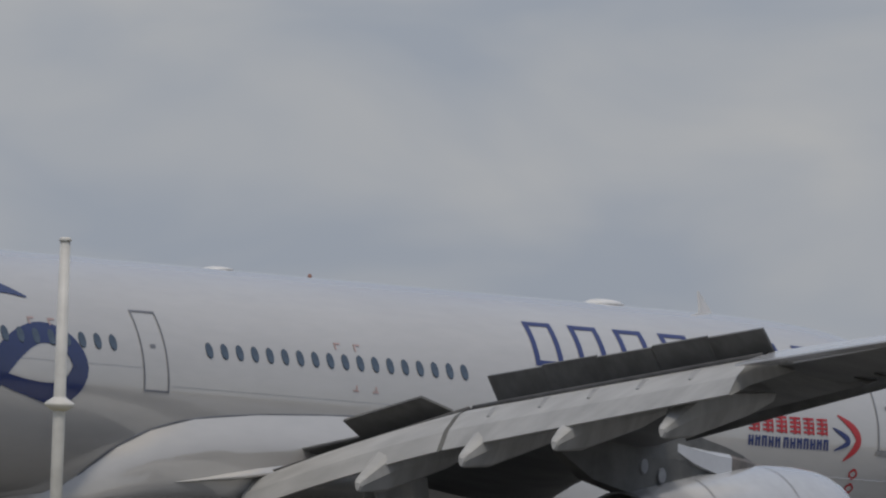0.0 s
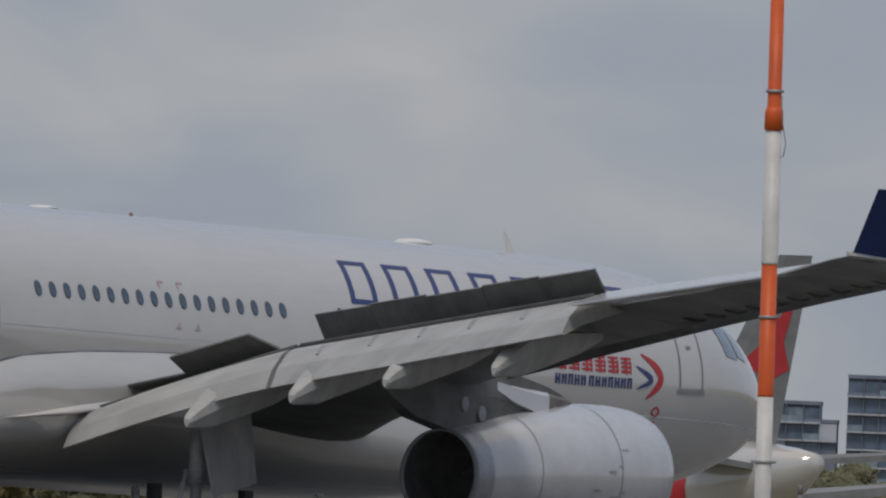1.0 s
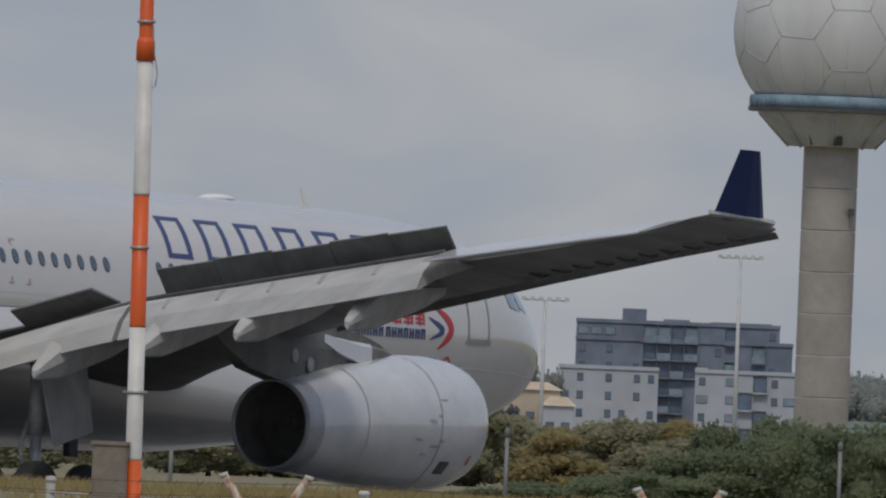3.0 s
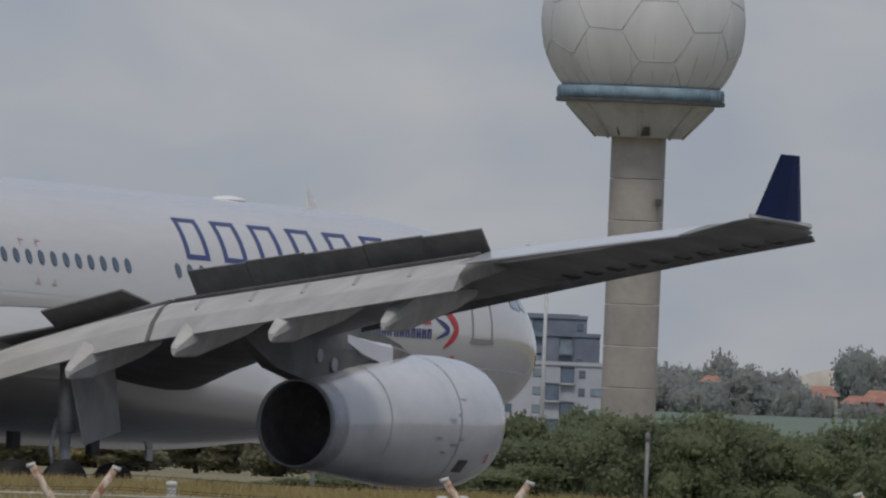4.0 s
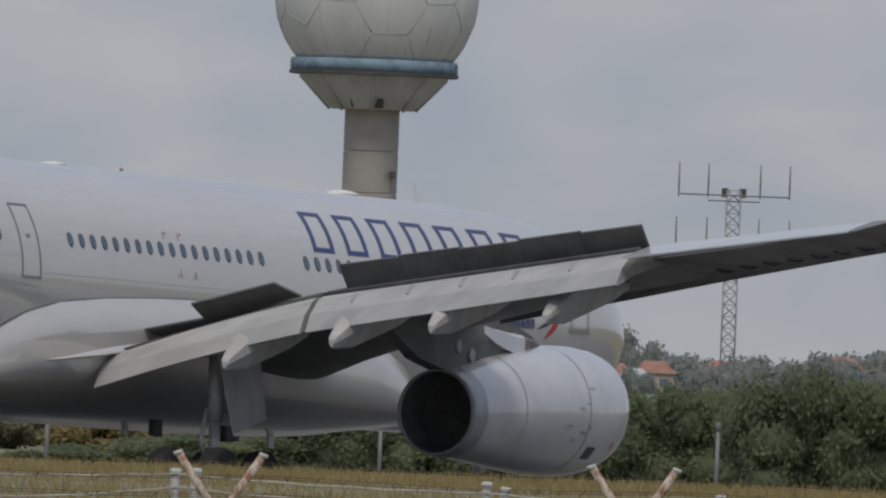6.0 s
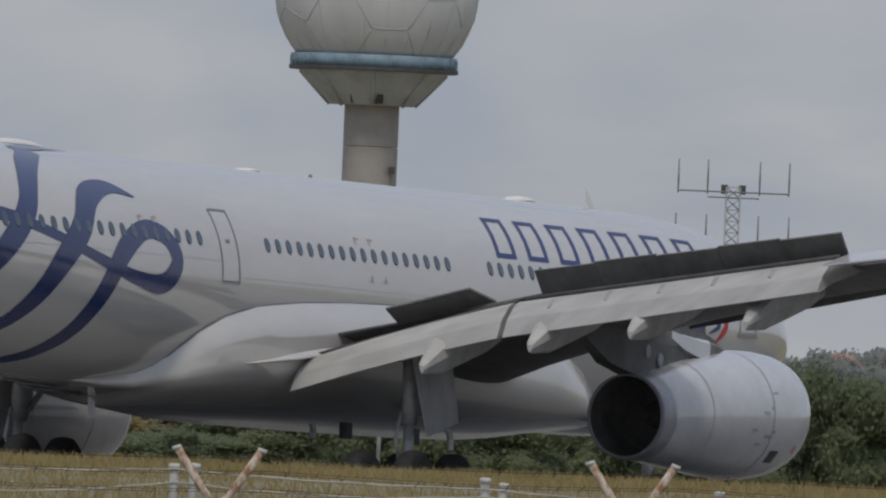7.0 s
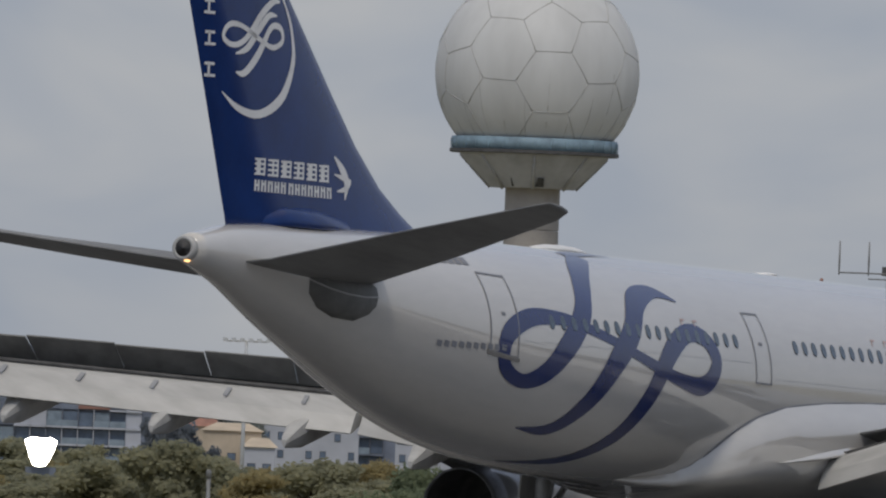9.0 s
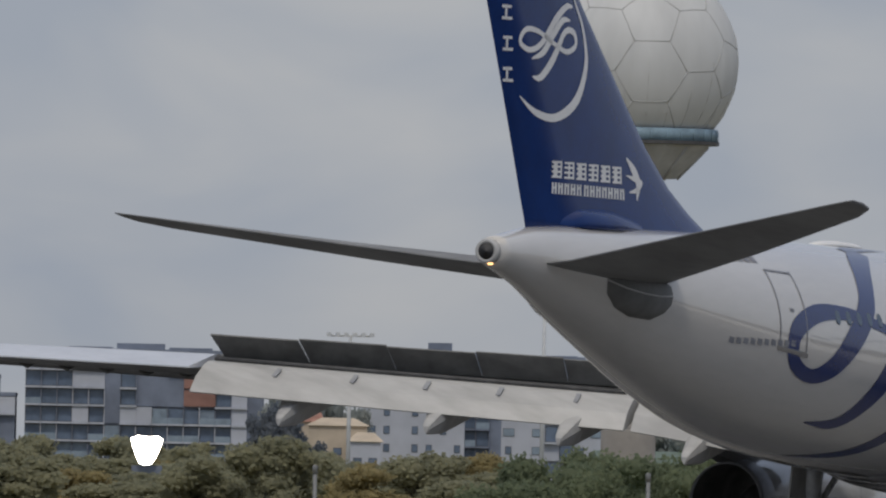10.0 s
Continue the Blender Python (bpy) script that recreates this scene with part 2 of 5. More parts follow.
def block(x0, x1, y0, y1, z0, z1, bevel=0.0):
    """A box with chamfered upright edges."""
    c = bevel
    ring = [(x0 + c, y0), (x1 - c, y0), (x1, y0 + c), (x1, y1 - c), (x1 - c, y1), (x0 + c, y1), (x0, y1 - c), (x0, y0 + c)] if c else [(x0, y0), (x1, y0), (x1, y1), (x0, y1)]
    return loft([[(x, y, z0) for x, y in ring], [(x, y, z1) for x, y in ring]])


def plate(a, b, c, d, thick):
    """A thin slab over the quad a b c d."""
    a, b, c, d = map(Vector, (a, b, c, d))
    n = (b - a).cross(d - a).normalized() * thick
    return loft([[a, b, c, d], [a + n, b + n, c + n, d + n]])


def empty(name, m=None, label="", category="", group="", kind=""):
    e = new(name)
    if m is not None:
        e.matrix_world = m
    return tagged(e, label, category, group, kind)


def copy_sized(ob, m):
    """A copy of a thing at the pose m, which may also size it."""
    return copy_thing(ob, m @ Matrix.Diagonal((1 / ob.scale[0], 1 / ob.scale[1], 1 / ob.scale[2], 1)))


# ---- ground ----
def ground_z(y):
    """Height of the ground by its distance: a rough bank beyond the fence hides the taxiway's edge."""
    ks = ((-5000, 0.0), (160, 0.1), (196, .97), (300, 1.07), (418, 1.13), (424, 1.08), (446, 0.0), (600, 0.0), (690, 0.3), (1200, 0.2), (2500, 0.0), (4900, 0.0))
    for (a, za), (b, zb) in zip(ks, ks[1:]):
        if y <= b:
            return za + (zb - za) * max(0.0, (y - a)) / (b - a)
    return 0.0


def make_ground():
    ys = [-4900, -1000, -100, 100, 160, 170, 180, 190, 196] + list(range(204, 420, 8)) + [418, 424, 430, 438, 446, 470, 520, 600, 680, 690, 700, 710, 730, 760, 800, 830, 860, 900, 1200, 1800, 2500, 3600, 4900]
    xs = [-4900, -1500, -400, -120, -60] + list(range(-40, 41, 4)) + [60, 120, 400, 1500, 4900]
    v, f = [], []
    for y in ys:
        for x in xs:
            z = ground_z(y)
            if 165 < y < 440:
                z += 0.06 * noise.noise((x * 0.11, y * 0.05, 0))
            if -500 < x < -13 and 685 < y < 870:
                z -= 1.95 * min(1, (y - 685) / 15) * min(1, (870 - y) / 40)  # lower apron
            v.append((x, y, z))
    n = len(xs)
    for i in range(len(ys) - 1):
        for j in range(n - 1):
            f.append((i * n + j, i * n + j + 1, (i + 1) * n + j + 1, (i + 1) * n + j))
    g = new("ground", mesh_of("ground", v, f, EARTH))
    tagged(g, "dry yellow-green grass field rising to a low bank", "ground", kind="structure")
    t = new("taxiway", mesh_of("taxiway", *block(-700, 500, 447, 676, -0.3, 0.012), ASPH, False))
    tagged(t, "worn grey asphalt taxiway behind the grass bank", "taxiway", kind="structure")


def blades(name, count, x0, x1, y0, y1, h0, h1, w, material, label, seed, lean=0.35):
    rnd = random.Random(seed)
    v, f = [], []
    for i in range(count):
        x, y = rnd.uniform(x0, x1), rnd.uniform(y0, y1)
        h = rnd.uniform(h0, h1) * (0.55 + 0.9 * (0.5 + 0.5 * noise.noise((x * 0.35, y * 0.2, seed))))
        z = ground_z(y) - 0.06
        dx, dy = rnd.gauss(0, lean) * h, rnd.gauss(0, lean) * h
        o = len(v)
        v += [(x - w, y, z), (x + w, y, z), (x + w * 0.7 + dx * 0.45, y + dy * 0.4, z + h * 0.6), (x + dx, y + dy, z + h), (x - w * 0.7 + dx * 0.45, y + dy * 0.4, z + h * 0.6)]
        f.append((o, o + 1, o + 2, o + 3, o + 4))
    me = bpy.data.meshes.new(name)
    me.from_pydata(v, [], f)
    me.materials.append(material)
    return tagged(new(name, me), label, "grass", kind="stuff")


make_ground()
blades("bank_grass", 34000, -30, 18, 392, 422, 0.12, 0.30, 0.011, BLADE, "dry grass along the crest of the bank", 3)
blades("slope_grass", 26000, -22, 14, 215, 396, 0.10, 0.22, 0.012, BLADE, "short dry grass on the slope", 4)
blades("seed_grass", 5200, -9, 7, 197, 204, 0.22, 0.50, 0.006, GOLD, "golden seeding grass beside the fence", 5, 0.25)


# ---- aircraft ----
RG = ((0.500, 5.2, 4.9, .15), (0.639, 5.4, 4.55, .45), (0.964, 5.7, 4.15, .85), (1.429, 6.1, 3.85, 1.2), (1.986, 6.5, 3.6, 1.52), (2.729, 6.92, 3.38, 1.85), (3.471, 7.25, 3.18, 2.12),
      (4.400, 7.52, 2.98, 2.38), (5.607, 7.77, 2.75, 2.6), (7, 7.92, 2.57, 2.74), (9, 8.0, 2.44, 2.81), (11, 8.02, 2.38, 2.82), (36, 8.02, 2.38, 2.82), (38, 8.02, 2.42, 2.82),
      (40, 8.02, 2.5, 2.79), (42, 8.02, 2.62, 2.71), (44, 8.02, 2.79, 2.57), (46.6, 8.02, 3.18, 2.31), (49.3, 8.0, 3.84, 1.93), (52, 7.95, 4.64, 1.48), (54.5, 7.88, 5.42, 1.05),
      (56.9, 7.74, 6.26, .64), (58.2, 7.52, 6.6, .46), (58.75, 7.42, 6.74, .36))


RG = tuple((r[0] + .3 * max(0.0, 1 - (r[0] - .5) / 6.5), *r[1:]) for r in RG)


def hull(s):
    """Top, bottom and half width of the fuselage s metres behind the nose, smoothly."""
    for i in range(len(RG) - 1):
        a, b = RG[i], RG[i + 1]
        if s <= b[0]:
            k = min(1.0, max(0.0, (s - a[0]) / (b[0] - a[0])))
            p, q = RG[max(i - 1, 0)], RG[min(i + 2, len(RG) - 1)]
            out = []
            for j in (1, 2, 3):
                h = b[0] - a[0]
                m0 = (b[j] - p[j]) / (b[0] - p[0]) * h
                m1 = (q[j] - a[j]) / (q[0] - a[0]) * h
                if abs(b[j] - a[j]) < 1e-6:
                    m0 = m1 = 0
                out.append((2 * k ** 3 - 3 * k * k + 1) * a[j] + (k ** 3 - 2 * k * k + k) * m0 + (3 * k * k - 2 * k ** 3) * b[j] + (k ** 3 - k * k) * m1)
            return out
    return RG[-1][1:]


def L(s, y, z):
    """Aircraft space: s behind the nose, y to starboard, z over the ground."""
    return Vector((30 - s, -y, z))


def skin(s, th, off=0.0, side=1):
    """A point on the fuselage at s and the angle th (degrees over the waterline), off metres outside."""
    tp, bt, w = hull(s)
    c, h = (tp + bt) / 2, (tp - bt) / 2
    a = radians(th)
    return L(s, side * (w + off) * math.cos(a), c + (h + off) * math.sin(a))


def skin_z(s, z, off=0.0, side=1):
    tp, bt, w = hull(s)
    c, h = (tp + bt) / 2, (tp - bt) / 2
    return skin(s, math.degrees(math.asin(max(-1, min(1, (z - c) / h)))), off, side)


def theta(s, z):
    tp, bt, w = hull(s)
    return math.degrees(math.asin(max(-1, min(1, (z - (tp + bt) / 2) / ((tp - bt) / 2)))))


def spline(pts, n):
    """n points on a smooth curve through pts."""
    out = []
    m = len(pts) - 1
    for i in range(n):
        u = i * m / (n - 1)
        k = min(int(u), m - 1)
        u -= k
        p0, p1, p2, p3 = pts[max(k - 1, 0)], pts[k], pts[k + 1], pts[min(k + 2, m)]
        out.append(tuple(0.5 * (2 * b + (c - a) * u + (2 * a - 5 * b + 4 * c - d) * u * u + (3 * b - a - 3 * c + d) * u ** 3) for a, b, c, d in zip(p0, p1, p2, p3)))
    return out


def ribbon(pts, n, off, side=1):
    """A painted band on the fuselage: pts are (s, angle, width in metres)."""
    c = spline(pts, n)
    v, f = [], []
    cols = 4
    for i, (s, th, w) in enumerate(c):
        a, b = c[max(i - 1, 0)], c[min(i + 1, n - 1)]
        r = 2.7
        w *= 0.88
        ds, dt = b[0] - a[0], radians(b[1] - a[1]) * r
        k = math.hypot(ds, dt) or 1
        for j in range(cols + 1):
            q = (j / cols - 0.5) * w
            v.append(skin(s - dt / k * q, th + math.degrees(ds / k * q / r), off, side))
    for i in range(n - 1):
        for j in range(cols):
            o = i * (cols + 1) + j
            f.append((o, o + 1, o + cols + 2, o + cols + 1))
    return v, f


def patch(s0, s1, t0, t1, off, slant=0.0, side=1, n=4):
    """A small painted bar on the fuselage between stations and angles; slant shifts its top."""
    v, f = [], []
    for i in range(n + 1):
        for j in range(n + 1):
            k = j / n
            v.append(skin(s0 + (s1 - s0) * i / n + slant * k, t0 + (t1 - t0) * k, off, side))
    for i in range(n):
        for j in range(n):
            o = i * (n + 1) + j
            f.append((o, o + 1, o + n + 2, o + n + 1))
    return v, f


def foil(y, le, zle, te, zte, th, k, droop=0.0, n=11, x0=0.0, x1=1.0):
    """A wing section as a closed ring, k is the side."""
    up, lo = [], []
    for i in range(n + 1):
        x = x0 + (x1 - x0) * (0.5 - 0.5 * math.cos(math.pi * i / n))
        t = th * (2.97 * math.sqrt(x) - 1.26 * x - 3.52 * x * x + 2.84 * x ** 3 - 1.0 * x ** 4) * 0.5
        s, z = le + (te - le) * x, zle + (zte - zle) * x - droop * max(0.0, (x - 0.66) / 0.34)
        up.append(L(s, k * y, z + t * 1.05 + 0.012))
        lo.append(L(s, k * y, z - t * 0.95 - 0.012))
    return up + lo[::-1]


def lerp(a, b, k):
    return tuple(p + (q - p) * k for p, q in zip(a, b))


def revolve(profile, cx, k, sides=40, cap=False):
    """A body of revolution round the engine's axis: profile rows are (s, radius, centre height)."""
    rings = []
    for s, r, z in profile:
        s = 25.65 + (s - 25.65) * .945
        rings.append([L(s, k * cx + r * math.cos(q), z + r * math.sin(q)) for q in [2 * math.pi * j / sides for j in range(sides)]])
    return loft(rings, caps=cap)


def make_wing(plane, k):
    side = "starboard" if k > 0 else "port"
    inner = [(1.5, 18.4, 3.25, 28.6, 3.8, .95), (5.0, 21.2, 3.8, 28.95, 4.34, .75), (9.3, 24.2, 4.42, 29.85, 5.0, 0.62), (14.5, 27.8, 4.93, 31.8, 5.38, 0.5), (19.55, 30.7, 5.34, 33.75, 5.78, 0.42)]
    outer = [(19.58, 30.8, 5.42, 35.4, 5.80, 0.42, 0.36), (23, 32.75, 5.66, 36.7, 5.97, 0.36, 0.34), (27.5, 35.2, 5.95, 38.75, 6.19, 0.26, 0.28), (28.9, 36.0, 6.03, 39.05, 6.27, 0.2, 0.08), (29.3, 36.3, 6.08, 39.1, 6.28, 0.12, 0.03)]
    wing = part("wing", mesh_of("wing", *join(loft([foil(*r, k) for r in inner]), loft([foil(*r[:6], k, r[6], x1=.655 if r[0] < 27 else .8) for r in outer])), GREY), plane, "swept wing, shade beneath put into its grey")
    aileron = [(*lerp(outer[0], outer[2], u),) for u in (0.01, .43, .97)]
    part("aileron", mesh_of("aileron", *loft([foil(*r[:6], k, r[6], x0=.64, x1=1.0) for r in aileron]), AILC, False), plane, "drooped aileron, sky sheen put into its pale paint")
    tipfill = [(*lerp(outer[0], outer[2], .975),), outer[2], outer[3], outer[4]]
    part("wing_tip", mesh_of("wing_tip", *loft([foil(*r[:6], k, r[6], x0=.64, x1=1.0) for r in tipfill]), GREY), plane)
    # upturned tip
    rings = []
    for u in [0, .33, .66, 1.0]:
        y, z, t = 29.42 + 0.8 * u, 6.27 + 1.38 * u, 0.15 - 0.07 * u
        le, te = 37.0 + 1.48 * u, 39.05 + 0.25 * u
        c = te - le
        rings.append([L(le, k * y, z), L(le + .12 * c, k * (y + t * .4), z), L(le + .4 * c, k * (y + t / 2), z), L(te, k * y, z), L(le + .4 * c, k * (y - t / 2), z), L(le + .12 * c, k * (y - t * .4), z)])
    fillet = [[L(s, k * (29.38 + w * a), z + b) for a, b in ((-1, -.06), (1, -.02), (.6, .06), (-.6, .06))] for s, w, z in ((36.5, .03, 6.2), (36.9, .12, 6.22), (37.5, .16, 6.25), (39.0, .13, 6.29), (39.15, .03, 6.3))]
    part("tip_fillet", mesh_of("tip_fillet", *loft(fillet), FLAPC, False), plane, "pale fillet under the winglet")
    part("winglet", mesh_of("winglet", *loft(rings), NAVY, False), plane, "navy blue winglet")
    # slats, drooped ahead of the leading edge
    rings = []
    for y, le, z, c in ((10.8, 25.0, 4.56, .62), (16, 28.4, 4.93, .52), (20, 30.6, 5.30, .46), (25, 33.55, 5.69, .38), (29.15, 35.95, 5.95, .22)):
        rings.append([L(le + c * a, k * y, z + c * b) for a, b in ((0.75, 0.42), (0.3, 0.30), (0.0, 0.0), (-0.12, -0.22), (0.25, -0.28), (0.3, 0.0), (0.5, 0.25))])
    part("slat", mesh_of("slat", *loft(rings), GREY), plane)
    for a in range(10):
        y = 20.4 + .88 * a
        le, z = np.interp(y, (19.58, 29.3), (30.8, 36.3)), np.interp(y, (19.58, 29.3), (5.42, 6.08))
        part("slat_track", mesh_of("slat_track", *tube([L(le + .15, k * y, z - .14), L(le + .5, k * y, z - .2), L(le + .95, k * y, z - .14)], [.02, .06, .02], 8), DARK), wing, "small dark slat track cover")
    # flaps, fully down
    for top, low in ((((30.45, 3.2, 3.30), (31.16, 9.12, 4.64)), ((31.05, 3.2, 2.58), (31.77, 9.12, 3.85))), (((31.22, 9.3, 4.66), (34.78, 19.5, 5.54)), ((31.82, 9.3, 3.87), (35.53, 19.66, 4.83)))):
        rings = []
        for i in range(7):
            p, q = lerp(*top, i / 6), lerp(*low, i / 6)
            b = 0.07 * math.sin(math.pi * i / 6) if top[0][1] < 5 else 0.0
            ring = [(p[0] - 1.5, p[2] + 0.1), (p[0] - 0.7, p[2] + 0.13), (p[0] - 0.22, p[2] + 0.09), (p[0], p[2]), ((p[0] + q[0]) / 2 + 0.07, (p[2] + q[2]) / 2 + 0.04), (q[0], q[2]), (q[0] - 0.05, q[2] - 0.02), ((p[0] + q[0]) / 2 - 0.35, (p[2] + q[2]) / 2 - 0.12), (p[0] - 0.9, p[2] - 0.25), (p[0] - 1.5, p[2] - 0.1)]
            rings.append([L(s, k * (p[1] + (q[1] - p[1]) * j / 9), z + b) for j, (s, z) in enumerate(ring)])
        flap = part("flap", mesh_of("flap", *loft(rings), FLAPC, False), plane, "pale grey flap, fully lowered")
        # The gap's shade is a dark bar laid along the flap.
        part("flap_gap_shade", mesh_of("flap_gap_shade", *tube([L(p[0] - .5, k * p[1], p[2] + .17) for p in (lerp(*top, u / 4) for u in range(5))], .06, 6), WELL), flap, "dark bar drawing the shade in the gap over the flap")
        # dark streaks of hinge brackets on the flap
        for u in (0.12, 0.3, 0.47, 0.64, 0.82) if top[0][1] > 5 else (0.62,):
            a, c = lerp(*top, u), lerp(*low, u)
            m = lerp(a, c, 0.3)
            n0 = L(a[0] + .03, k * a[1], a[2] + .03)
            n1 = L(m[0] + .075, k * m[1], m[2] + .05)
            dy = Vector((0.05, -0.15 * k, 0.015))
            part("bracket", mesh_of("bracket", *plate(n0, n0 + dy, n1 + dy, n1, 0.02), COWL, False), flap)
    # raised spoilers
    hinge, edge = ((29.87, 9.35, 5.03), (33.72, 19.5, 5.80)), ((30.2, 9.27, 5.55), (34.37, 19.6, 6.29))
    for i in range(5):
        u0, u1 = i / 5 + 0.0013, (i + 1) / 5 - 0.0013
        a, b, c, d = lerp(*hinge, u0), lerp(*hinge, u1), lerp(*edge, u1), lerp(*edge, u0)
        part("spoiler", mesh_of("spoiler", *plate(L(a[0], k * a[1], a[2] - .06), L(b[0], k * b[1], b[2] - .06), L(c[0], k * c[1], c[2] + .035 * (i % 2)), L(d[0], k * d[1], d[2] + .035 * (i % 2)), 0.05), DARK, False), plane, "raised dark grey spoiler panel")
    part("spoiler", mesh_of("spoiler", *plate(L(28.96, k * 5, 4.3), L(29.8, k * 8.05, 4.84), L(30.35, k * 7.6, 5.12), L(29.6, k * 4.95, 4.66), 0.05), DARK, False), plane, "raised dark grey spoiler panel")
    # shroud between hinge line and flap, coloured dark for the gap's shade
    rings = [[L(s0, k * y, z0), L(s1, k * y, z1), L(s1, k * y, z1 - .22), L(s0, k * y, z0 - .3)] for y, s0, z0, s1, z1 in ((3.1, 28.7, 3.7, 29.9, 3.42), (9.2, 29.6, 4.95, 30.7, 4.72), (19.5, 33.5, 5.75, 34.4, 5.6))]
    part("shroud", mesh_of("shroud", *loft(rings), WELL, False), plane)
    # flap track fairings
    for y, tip, z in ((7.4, 32.25, 2.98), (10.6, 32.85, 3.47), (13.8, 33.85, 3.76), (17.4, 34.9, 3.96)):
        rings = []
        for ds, dz, ry, rz in ((-3.9, 1.05, .05, .08), (-3.1, 0.88, .15, .2), (-2.1, 0.72, .22, .3), (-1.02, 0.50, .25, .36), (-0.95, 0.48, .25, .36), (-0.08, 0.13, .09, .12), (0, .10, .05, .07)):
            rings.append([L(tip + ds, k * y + 1.25 * ry * a, z + dz + 1.12 * rz * b) for a, b in ((0, -1.1), (.35, -.95), (1, .05), (1, .9), (.5, 1.1), (-.5, 1.1), (-1, .9), (-1, .05), (-.35, -.95))])
        part("track_fairing", mesh_of("track_fairing", *loft(rings), FLAPC, False), plane, "pale boat-shaped flap track fairing")
    # engine
    eng = part("engine", mesh_of("engine", *revolve([(18.24, 1.22, 2.62), (18.18, 1.30, 2.62), (18.28, 1.40, 2.61), (18.66, 1.49, 2.59), (19.42, 1.56, 2.56), (20.33, 1.57, 2.53), (21.54, 1.50, 2.50), (22.8, 1.37, 2.46), (24.2, 1.20, 2.38), (25.0, 1.09, 2.32), (25.65, 1.0, 2.28), (25.62, .97, 2.28), (24.6, .98, 2.33), (23.2, .96, 2.4)], 9.37, k), NAC), plane, "large light grey turbofan nacelle")
    part("exhaust_duct", mesh_of("exhaust_duct", *revolve([(25.55, .965, 2.285), (24.6, .965, 2.33), (23.2, .95, 2.4), (23.0, .3, 2.42), (23.0, .02, 2.42)], 9.37, k), HOT), eng, "black exhaust duct")
    part("exhaust_plug", mesh_of("exhaust_plug", *revolve([(23.0, .42, 2.42), (23.6, .4, 2.4), (24.3, .22, 2.36), (24.7, .03, 2.34)], 9.37, k, 20), HOT), eng)
    part("nozzle_rim", mesh_of("nozzle_rim", *revolve([(25.45, 1.035, 2.29), (25.66, 1.008, 2.28), (25.64, .972, 2.28)], 9.37, k), COWL), eng, "grey nozzle rim")
    part("fan_face", mesh_of("fan_face", *revolve([(18.96, 1.24, 2.6), (18.98, .3, 2.6), (18.66, .02, 2.6)], 9.37, k), WELL), eng)
    part("inlet_lip", mesh_of("inlet_lip", *revolve([(18.43, 1.19, 2.615), (18.22, 1.22, 2.62), (18.17, 1.30, 2.62), (18.24, 1.375, 2.61)], 9.37, k), METAL), eng)
    part("nozzle_sleeve", mesh_of("nozzle_sleeve", *revolve([(24.98, 1.1, 2.321), (25.02, 1.098, 2.32), (25.5, 1.03, 2.287)], 9.37, k), SLEEVE), eng, "darker metal nozzle sleeve")
    rnd = random.Random(3)
    for a in range(7):
        q0, s0, w0 = radians(rnd.uniform(-30, 28)), rnd.uniform(19.6, 21.6), rnd.uniform(.1, .3)
        r0 = 1.578 - .012 * max(0.0, s0 - 20.3)
        m = [L(s0 + u * w0, k * (9.37 + (r0 - .018 * u) * math.cos(q0 + v * .035)), 2.535 + (r0 - .018 * u) * math.sin(q0 + v * .035)) for u, v in ((0, 0), (1, 0), (1, 1), (0, 1))]
        part("stencil_mark", mesh_of("stencil_mark", m, [(0, 1, 2, 3)], SLEEVE), eng)
    for s, r, z in ((20.55, 1.57, 2.527), (23.35, 1.31, 2.436)):
        part("cowl_seam", mesh_of("cowl_seam", *revolve([(s, r, z), (s + 0.03, r - 0.003, z)], 9.37, k), COWL), eng)
    if k > 0:
        q = [L(20.15 + a, 9.37 + 1.58 * math.cos(radians(t)), 2.535 + 1.58 * math.sin(radians(t))) for a, t in ((0, -33), (.42, -33), (.42, -46), (0, -46))]
        part("vent", mesh_of("vent", q, [(0, 1, 2, 3)], WELL), eng, "small dark cowl vent")
        q = [L(18.6 + a, 9.37 + 1.57 * math.cos(radians(t)), 2.585 + 1.57 * math.sin(radians(t))) for a, t in ((.75, -28), (.82, -28), (.82, -37), (.75, -37))]
        part("warning_mark", mesh_of("warning_mark", q, [(0, 1, 2, 3)], RED), eng, "thin red warning mark")
    rings = []
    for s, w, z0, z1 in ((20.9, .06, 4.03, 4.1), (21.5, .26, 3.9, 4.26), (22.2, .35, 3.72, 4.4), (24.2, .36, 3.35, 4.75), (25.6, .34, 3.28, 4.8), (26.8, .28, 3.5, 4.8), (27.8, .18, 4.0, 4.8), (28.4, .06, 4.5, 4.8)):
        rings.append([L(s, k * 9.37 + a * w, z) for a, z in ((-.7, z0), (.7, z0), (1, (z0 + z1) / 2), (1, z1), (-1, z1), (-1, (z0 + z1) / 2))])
    # The shade under the wing is put into the pylon's dark grey.
    pylon = part("pylon", mesh_of("pylon", *loft(rings), DARK, False), plane, "engine pylon, shade put into its dark grey")
    for s, z in ((25.15, 3.86), (24.5, 3.68)):
        part("vent_disc", mesh_of("vent_disc", *loft([[L(s + r * math.cos(q), k * y, z + r * 1.2 * math.sin(q)) for q in [2 * math.pi * j / 14 for j in range(14)]] for r, y in ((.15, 9.69), (.13, 9.715))]), COWL, False), pylon, "pale round vent cover")
